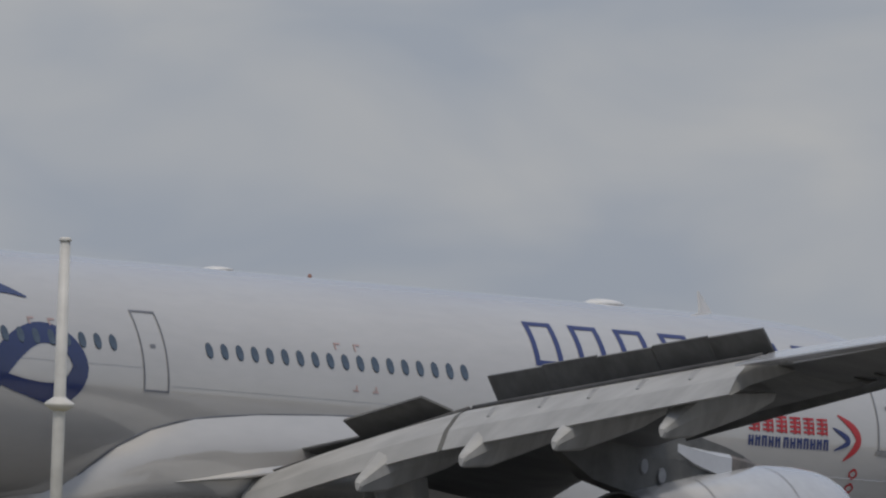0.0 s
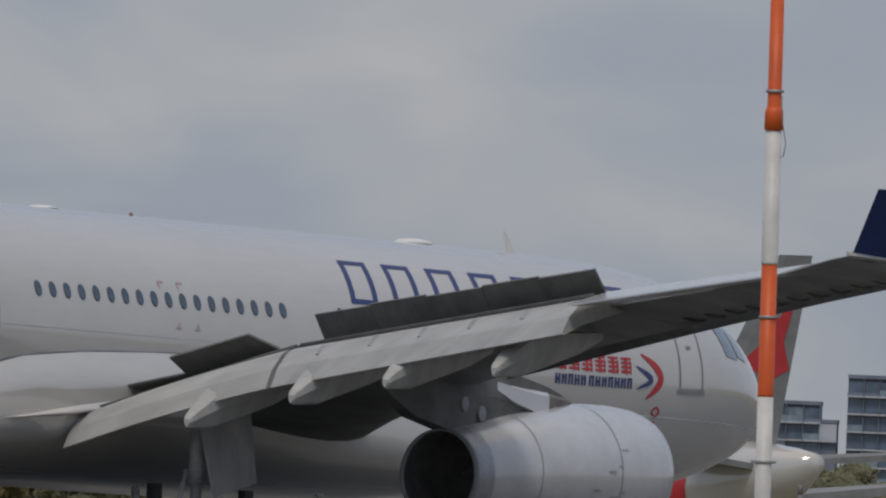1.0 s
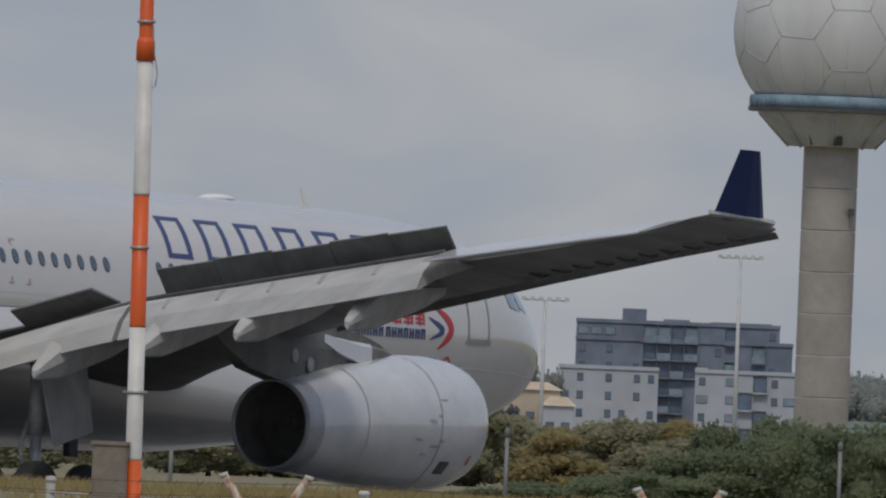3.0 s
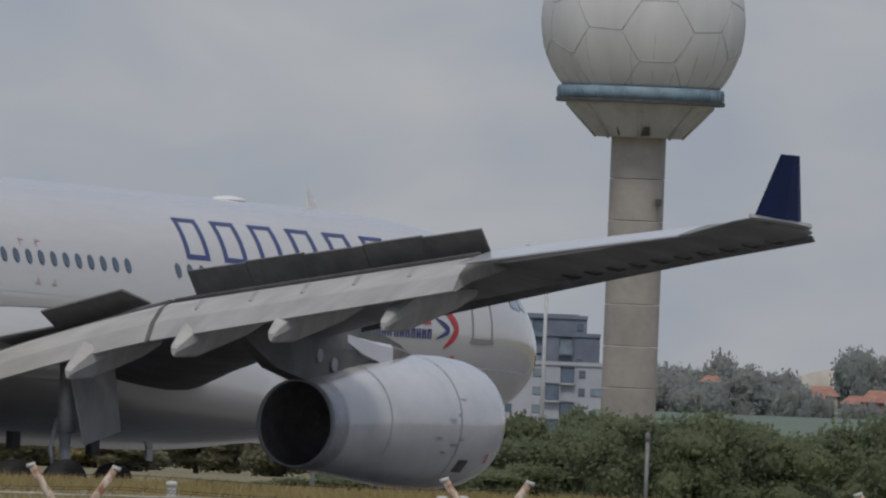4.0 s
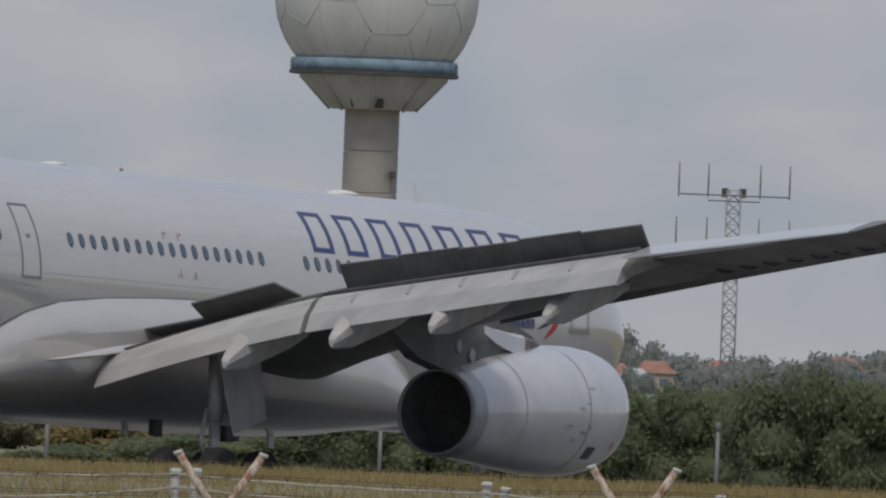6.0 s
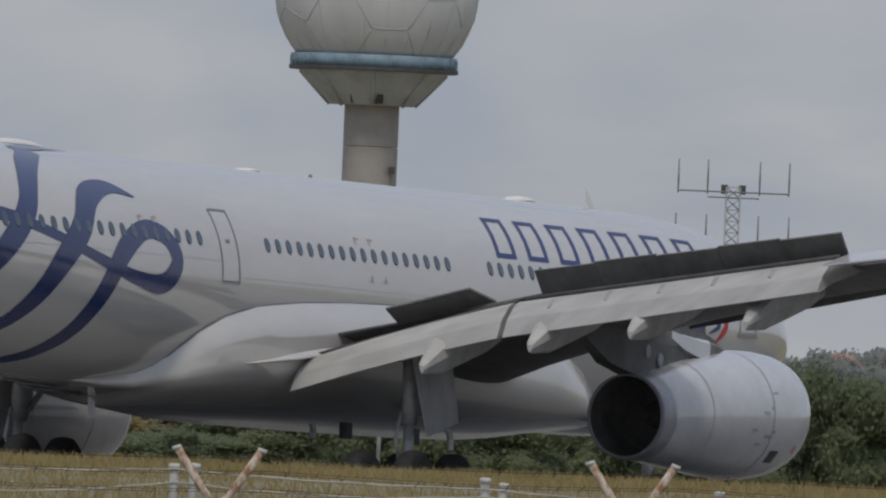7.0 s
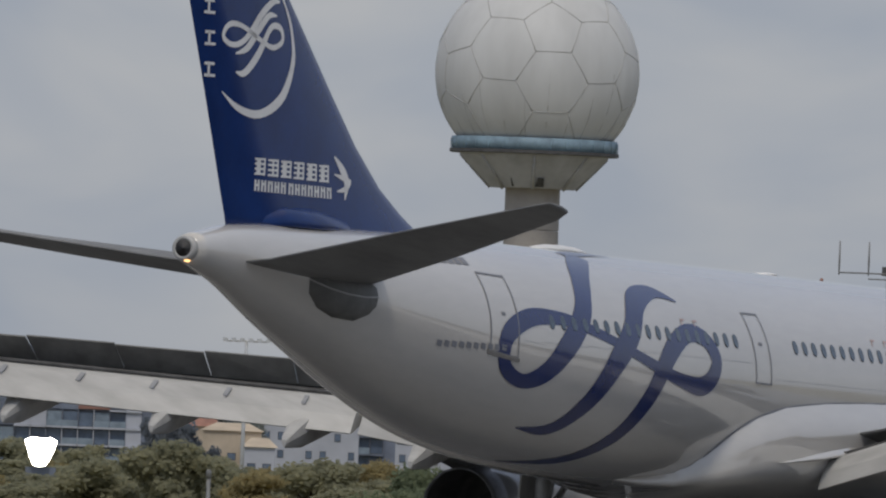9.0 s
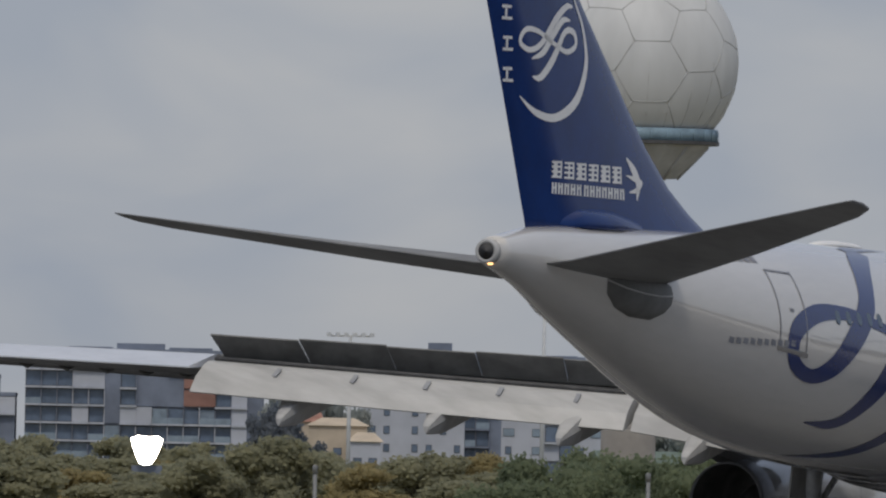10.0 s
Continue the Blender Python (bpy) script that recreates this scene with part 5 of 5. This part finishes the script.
# ---- town ----
def make_flats(az0, az1, d, rows, label, wall, slab, raised=(), lift=0.0):
    """A block of flats, storey by storey from above. A cell of a storey is bare wall (B), a wall with a small or a wide window (o, O),
    a recess of dark glass (D), a glazed balcony (G), a pale or a terracotta panel (W, T), or open air (.)."""
    x0, x1 = d * math.tan(radians(az0)), d * math.tan(radians(az1))
    st = 3.05
    e = empty("apartment_building", pose(x0, d, lift - .1), label, "building", "blocks of flats")
    cell = (x1 - x0) / len(rows[0])
    rnd = random.Random(len(label))
    for i, row in enumerate(rows):
        z = (len(rows) - 1 - i) * st
        runs = [j for j in range(len(row)) if row[j] != "."]
        xa, xb = runs[0] * cell, (runs[-1] + 1) * cell
        part("storey", mesh_of("storey", *block(xa, xb, .9, 14, z, z + st, 0), wall, False), e)
        if i == 0 or row.count(".") < rows[i - 1].count("."):
            part("parapet", mesh_of("parapet", *block(xa - .1, xb + .1, .2, 14.2, z + st + .002, z + st + .62, 0), wall, False), e)
        for j in runs:
            c, u0, u1 = row[j], j * cell, (j + 1) * cell
            if c in "BoO":
                part("facade_panel", mesh_of("facade_panel", *block(u0 + .004, u1 - .004, .5, .9, z, z + st - .004), wall, False), e)
            if c in "oO":
                a, b = (.28, .72) if c == "o" else (.12, .9)
                win = part("window", mesh_of("window", *block(u0 + cell * a, u1 - cell * (1 - b), .42, .5, z + .95, z + 2.3), WELL, False), e)
                part("pane", mesh_of("pane", *block(u0 + cell * a + .08, u1 - cell * (1 - b) - .08, .37, .42, z + 1.03, z + 2.22), PANEL if c == "O" else PANE, False), win)
            if c in "DG":
                win = part("window", mesh_of("window", *block(u0 + .06, u1 - .06, .78, .9, z + .1, z + 2.75), WELL, False), e)
                part("pane", mesh_of("pane", *block(u0 + .16, u1 - .16, .73, .78, z + .2, z + 2.65), PANEL if c == "G" and rnd.random() < .5 else PANE, False), win)
                part("party_wall", mesh_of("party_wall", *block(u1 - .08, u1 + .08, -.2, .9, z + .1, z + st - .004), wall if rnd.random() < .6 else slab, False), e)
            if c == "G":
                part("balcony", mesh_of("balcony", *block(u0 + .05, u1 - .05, -.5, -.42, z + .1, z + 1.15), PANEL, False), e, "pale glass balcony front")
            if c in "WT":
                part("facade_panel", mesh_of("facade_panel", *block(u0, u1, rnd.uniform(-.2, .1), .9, z + .12, z + st - .15), TERRA if c == "T" else RENDERW, False), e, "terracotta facade panel" if c == "T" else "pale rendered facade panel")
            if c in "DGW":
                part("floor_slab", mesh_of("floor_slab", *block(u0 - .06, u1 + .06, -.55, .9, z - .22, z + .1, 0), slab, False), e, "floor slab edge")
    if lift:
        part("plinth", mesh_of("plinth", *block(0, x1 - x0, .95, 14, -lift, -.002), wall, False), e)
    for u0, u1, h in raised:
        part("roof_plant", mesh_of("roof_plant", *block(u0 * (x1 - x0), u1 * (x1 - x0), 2.5, 11, len(rows) * st, len(rows) * st + h), wall, False), e)
    return e


D = 3900
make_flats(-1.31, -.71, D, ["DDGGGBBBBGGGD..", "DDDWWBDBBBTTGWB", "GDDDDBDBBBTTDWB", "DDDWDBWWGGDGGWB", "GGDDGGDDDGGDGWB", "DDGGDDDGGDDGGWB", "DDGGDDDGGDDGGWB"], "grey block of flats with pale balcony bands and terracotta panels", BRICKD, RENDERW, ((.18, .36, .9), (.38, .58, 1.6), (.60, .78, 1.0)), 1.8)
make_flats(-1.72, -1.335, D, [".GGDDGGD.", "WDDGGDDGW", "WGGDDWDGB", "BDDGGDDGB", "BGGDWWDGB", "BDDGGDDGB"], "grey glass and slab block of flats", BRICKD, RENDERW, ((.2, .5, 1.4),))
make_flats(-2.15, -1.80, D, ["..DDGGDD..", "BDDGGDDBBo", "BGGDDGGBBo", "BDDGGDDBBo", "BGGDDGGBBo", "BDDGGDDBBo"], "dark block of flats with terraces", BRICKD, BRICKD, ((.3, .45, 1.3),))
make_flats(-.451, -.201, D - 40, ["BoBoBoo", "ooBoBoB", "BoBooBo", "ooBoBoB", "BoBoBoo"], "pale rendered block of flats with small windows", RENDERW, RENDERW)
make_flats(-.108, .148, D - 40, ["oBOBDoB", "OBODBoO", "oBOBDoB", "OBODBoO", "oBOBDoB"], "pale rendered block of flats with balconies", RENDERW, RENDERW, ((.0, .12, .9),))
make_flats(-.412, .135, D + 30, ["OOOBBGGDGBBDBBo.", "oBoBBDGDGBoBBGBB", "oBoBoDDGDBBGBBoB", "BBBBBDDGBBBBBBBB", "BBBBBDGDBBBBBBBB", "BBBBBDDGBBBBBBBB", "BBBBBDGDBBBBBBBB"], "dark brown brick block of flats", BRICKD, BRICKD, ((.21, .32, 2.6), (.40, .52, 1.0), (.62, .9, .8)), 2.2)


def make_house(az, d, w, h, roof_h, wall, roof, label):
    x = d * math.tan(radians(az))
    lift = 7.5 if az > .2 and d > 3500 else 0.0  # the houses past the paddock stand on its rise
    h = max(3.0, h - lift)
    e = empty("house", pose(x, d, lift - .2), label, "house", "suburban houses")
    part("wall", mesh_of("wall", *block(-w / 2, w / 2, 0, 9, 0, h), wall, False), e)
    o = .5
    ridge = [(-w / 2 + w * .22, 4.5, h + roof_h), (w / 2 - w * .22, 4.5, h + roof_h)]
    base = [(-w / 2 - o, -o, h), (w / 2 + o, -o, h), (w / 2 + o, 9 + o, h), (-w / 2 - o, 9 + o, h)]
    part("roof", mesh_of("roof", base + ridge, [(0, 1, 5, 4), (1, 2, 5), (2, 3, 4, 5), (3, 0, 4), (0, 3, 2, 1)], roof, False), e)
    k = max(2, int(w / 3))
    for j in range(k):
        u = -w / 2 + w * (j + .5) / k
        win = part("window", mesh_of("window", *block(u - .7, u + .7, -.06, .05, h * .62 - .6, h * .62 + .6), WELL, False), e)
        part("pane", mesh_of("pane", *block(u - .6, u + .6, -.1, -.06, h * .62 - .5, h * .62 + .5), PANE, False), win)


for az, d, w, h, rh, wall, roof, lab in (
        (-.605, 3720, 6, 11.6, 3.2, CREAM, ROOF, "cream house with an orange tiled roof"), (-.52, 3700, 9.5, 11.0, 1.3, CREAM, CREAM, "cream house with a flat roof"), (-.45, 3690, 5, 8.5, 1.5, RENDERW, CREAM, "pale rendered two-storey house"),
        (.42, 3850, 3.2, 13.5, 1.2, CREAM, ROOF, "narrow cream house with a red roof"), (.30, 3850, 6, 12, 1.5, CREAM, ROOF, "cream house with an orange tiled roof"),
        (.63, 3700, 5.5, 9.6, 1.6, ROOF, CREAM, "low red brick suburban house"), (.70, 3720, 5, 11.6, 1.6, CREAM, ROOF, "cream house with an orange tiled roof"), (.675, 3690, 4.5, 10.2, 2.0, ROOF, ROOF, "brick house with an orange tiled roof"),
        (.79, 3740, 5, 10.4, 1.4, RENDERW, ROOF, "pale house among trees"), (.845, 3700, 6, 10.8, 2.0, ROOF, ROOF, "brick house with an orange tiled roof"), (.90, 3690, 4.5, 9.9, 1.5, MARKW, RENDERW, "small white house among trees"), (.95, 3720, 6, 11.4, 2.0, CREAM, ROOF, "cream house with an orange tiled roof"),
        (1.04, 3740, 6, 11.5, 1.6, RENDERW, CREAM, "pale house among trees"), (1.12, 3800, 6, 12.5, 1.6, RENDERW, ROOF, "pale house among trees"), (1.32, 3750, 7, 11.5, 2, CREAM, ROOF, "cream house with an orange tiled roof"), (1.42, 3750, 7, 13.0, 2.4, ROOF, ROOF, "brick house with an orange tiled roof"), (1.7, 3800, 9, 11, 2, CREAM, ROOF, "cream house with an orange tiled roof")):
    make_house(az, d, w, h, rh, wall, roof, lab)


def make_hall():
    d = 4000
    x = d * math.tan(radians(.785))
    e = empty("domed_hall", pose(x, d, 0), "pale hall with a broad curved roof", "hall")
    rings = []
    for y in (0, 20):
        rings.append([(-12.5 * math.cos(q), y, 9 + 8.2 * math.sin(q) ** .55) for q in [math.pi * j / 20 for j in range(21)]])
    part("vault", mesh_of("vault", *loft(rings), HALLC), e)
    part("wall", mesh_of("wall", *block(-12.5, 12.5, .3, 19.7, 0, 9), CREAM, False), e)
    for u in range(5):
        part("window", mesh_of("window", *block(-8.6 + u * 3.9, -6.8 + u * 3.9, -.08, .2, 10.2, 12.6), PANE, False), e)
    part("eave", mesh_of("eave", *block(-10.9, 10.9, -.5, .1, 9.0, 9.5), RENDERW, False), e)


make_hall()


def make_paddock():
    p = new("paddock", mesh_of("paddock", *loft([[(8, y, z0), (w, y, z0), (w, y, z), (8, y, z)] for y, w, z0, z in ((2500, 70, -.4, .06), (3600, 110, -.4, 7.6), (4600, 150, -.4, 7.7))]), FIELD, False))
    tagged(p, "pale hazy grass slope below the houses", "field", kind="structure")


make_paddock()


def make_floodlights():
    for az, el, d, wide in ((-.493, .359, 2000, 38), (-.005, .484, 2000, 36)):
        x = d * math.tan(radians(az))
        zt = EYE[2] + math.tan(radians(el)) * d
        px = d / 40228
        m = empty("floodlight_mast", pose(x, d, 0), "tall grey apron floodlight mast", "floodlight", "floodlight masts")
        part("mast", mesh_of("mast", *tube([(0, 0, -.2), (0, 0, zt)], [.22, .13], 8), FLOOD), m)
        part("head_frame", mesh_of("head_frame", *tube([(-wide * px, 0, zt), (wide * px, 0, zt)], .10, 6), FLOOD), m)
        for j in range(6):
            u = (j / 5 * 2 - 1) * wide * px
            part("lamp", mesh_of("lamp", *block(u - .2, u + .2, -.35, .2, zt - .08, zt + .26, .05), FLOOD, False), m)
    # short grey pipes standing beyond the taxiway
    for az, top in ((.265, .03), (1.115, .02), (-.575, .032), (-1.42, .03)):
        d = 660
        p = empty("short_pole", pose(d * math.tan(radians(az)), d, 0), "short grey pipe pole before the hedge", "pole", "short poles")
        zt = EYE[2] + math.tan(radians(top)) * d
        part("pipe", mesh_of("pipe", *tube([(0, 0, -.2), (0, 0, zt - .25)], .06, 8), GALV), p)
        part("head", mesh_of("head", *tube([(0, 0, zt - .25), (0, 0, zt - .05), (0, 0, zt)], [.08, .08, .05], 8), GALV), p)


make_floodlights()


def make_shed():
    """A metal shed among the trees whose tilted roof sheet throws the sun back."""
    d = 3000
    x = d * math.tan(radians(-1.0))
    e = empty("metal_shed", pose(x, d, 0), "small shed with a tilted polished metal roof", "shed")
    part("wall", mesh_of("wall", *block(-2.0, 2.0, .6, 4, -.2, 3.4), BRICKD, False), e)
    to_sun = Vector((math.sin(SUN_AZ) * math.cos(SUN_EL), math.cos(SUN_AZ) * math.cos(SUN_EL), math.sin(SUN_EL)))
    n = (to_sun + (Vector(EYE) - Vector((x, d, 5))).normalized()).normalized()
    r = Vector((1, 0, 0)) - n * n.x
    r.normalize()
    u = n.cross(r)
    c = Vector((0, 0, 5.5))
    part("roof_sheet", mesh_of("roof_sheet", *loft([[c + n * o + r * a + u * b for a, b in ((-1.0, -2.0), (-.3, -2.3), (.7, -2.1), (1.2, -1.2), (1.75, .2), (2.1, 1.5), (1.4, 2.0), (.2, 1.85), (-1.2, 2.1), (-2.2, 1.6), (-1.9, .5), (-1.5, -.8))] for o in (-.08, 0)]), GLINT, False), e, "polished metal roof sheet")


make_shed()


def make_other():
    """A smaller airliner that taxis away, mostly hidden."""
    e = empty("jet", None, "white narrow-body airliner with a red star on its grey fin", "airplane")
    rings = []
    for s, r, z in ((0, .1, 3.4), (.8, .9, 3.5), (2.2, 1.5, 3.7), (4.5, 1.9, 3.85), (7, 1.97, 3.9), (26, 1.97, 3.9), (30, 1.86, 4.0), (33.5, 1.5, 4.3), (36, .8, 4.8), (37.2, .3, 5.1)):
        rings.append([(18 - s, r * math.cos(q), z + r * math.sin(q)) for q in [2 * math.pi * j / 28 for j in range(28)]])
    part("fuselage", mesh_of("fuselage", *loft(rings), WHITE), e)
    band = [[(18 - s, (r + .012) * math.cos(q), z + (r + .012) * math.sin(q)) for q in [2 * math.pi * j / 28 for j in range(28)]] for s, r, z in ((30.0, 1.86, 4.0), (31.2, 1.75, 4.1), (32.3, 1.64, 4.2))]
    part("tail_band", mesh_of("tail_band", *loft(band, caps=False), RED), e, "red band round the tail")

    def edges(z):
        return np.interp(z, (5.5, 11.8), (29.9, 34.7)), np.interp(z, (5.5, 11.8), (34.9, 36.5)), np.interp(z, (5.5, 11.8), (.42, .22))

    def finring(z):
        le, te, t = edges(z)
        return [(18 - le, 0, z), (18 - le - (te - le) * .3, t / 2, z), (18 - te, 0, z), (18 - le - (te - le) * .3, -t / 2, z)]

    fin = part("fin", mesh_of("fin", *loft([finring(z) for z in (5.5, 8, 10, 11.8)]), GREY, False), e, "grey fin")
    star = ((35.5, 8.1), (35.2, 9.0), (35.85, 10.6), (34.95, 9.75), (34.1, 10.2), (34.2, 9.0), (33.0, 8.2), (34.0, 7.95), (34.0, 6.3), (34.75, 7.8))
    for k in (1, -1):
        v = []
        for s, z in star + ((34.75, 8.9),):
            le, te, t = edges(z)
            v.append((18 - s, k * (t / 2 * (1 - (max((s - le) / (te - le), .3) - .3) / .7) + .015), z))
        part("star_marking", mesh_of("star_marking", v, [(10, m, (m + 1) % 10) for m in range(10)], RED, False), fin, "plain red star shape")
        w = [(18 - 12, k * 1.6, 2.6), (18 - 19, k * 1.6, 2.7), (18 - 22.3, k * 16.5, 4.4), (18 - 20.6, k * 16.8, 4.4)]
        part("wing", mesh_of("wing", *plate(*w, .3), GREY, False), e, "grey wing")
        part("winglet", mesh_of("winglet", *plate((18 - 20.7, k * 16.7, 4.4), (18 - 22.3, k * 16.7, 4.4), (18 - 22.7, k * 17.0, 5.1), (18 - 22.1, k * 17.0, 5.1), .1), RED, False), e, "red winglet")
        part("tailplane", mesh_of("tailplane", *plate((18 - 32.0, k * .6, 5.0), (18 - 35.0, k * .6, 5.0), (18 - 36.6, k * 6.2, 5.5), (18 - 35.2, k * 6.2, 5.5), .2), GREY, False), e)
        eng = part("engine", mesh_of("engine", *loft([[(18 - s, k * 5.7 + r * math.cos(q), 1.75 + r * math.sin(q)) for q in [2 * math.pi * j / 20 for j in range(20)]] for s, r in ((11, 1.0), (12, 1.15), (13.6, 1.1))]), RED), e, "red engine cowl")
        part("nozzle", mesh_of("nozzle", *loft([[(18 - s, k * 5.7 + r * math.cos(q), 1.75 + r * math.sin(q)) for q in [2 * math.pi * j / 20 for j in range(20)]] for s, r in ((13.6, 1.1), (14.8, .95), (16, .6))]), NAC), eng, "pale nozzle")
        part("gear", mesh_of("gear", *join(tube([(18 - 18.5, k * 3.8, 3), (18 - 18.5, k * 3.8, .5)], .15), tube([(18 - 18.5, k * 3.8 - .5, .56), (18 - 18.5, k * 3.8 + .5, .56)], .56, 18)), TYRE), e)
    part("nose_gear", mesh_of("nose_gear", *join(tube([(18 - 5, 0, 2.5), (18 - 5, 0, .4)], .1), tube([(18 - 5, -.35, .42), (18 - 5, .35, .42)], .42, 16)), TYRE), e)
    return e


other = make_other()


# ---- motion ----
# seconds, place on the taxiway, heading in degrees
PLANE = [
    (0.0, -34.90, 488.59, 56.07),
    (0.5, -32.58, 492.45, 56.34),
    (1.0, -30.37, 496.12, 56.62),
    (1.5, -27.94, 500.16, 56.93),
    (2.0, -25.54, 504.17, 57.24),
    (2.5, -23.10, 508.25, 57.57),
    (3.0, -20.72, 512.24, 57.92),
    (4.5, -13.52, 524.36, 59.04),
    (5.0, -11.15, 528.36, 59.44),
    (6.5, -4.23, 540.12, 60.74),
    (7.0, -1.92, 544.05, 61.20),
    (7.5, 0.34, 547.91, 61.68),
    (8.0, 2.57, 551.74, 62.17),
    (8.5, 4.86, 555.68, 62.67),
    (9.0, 6.99, 559.33, 63.19),
    (9.5, 9.06, 562.92, 63.73),
    (10.0, 11.20, 566.61, 64.28),
]


def motions():
    walk(airliner, [(t, pose(x, y, 0, -1.68, 1.37, h)) for t, x, y, h in PLANE])
    walk(other, [(t, pose(x + .45, y, -1.72, 0, 0, 128)) for t, x, y in ((0, -23.12, 739.1), (0.5, -26.5, 743), (1, -29.91, 746.9), (1.5, -33.35, 750.8), (2, -36.84, 754.7), (3, -43.91, 762.5), (5, -57.11, 778.1), (10, -90.11, 817.1))])


motions()
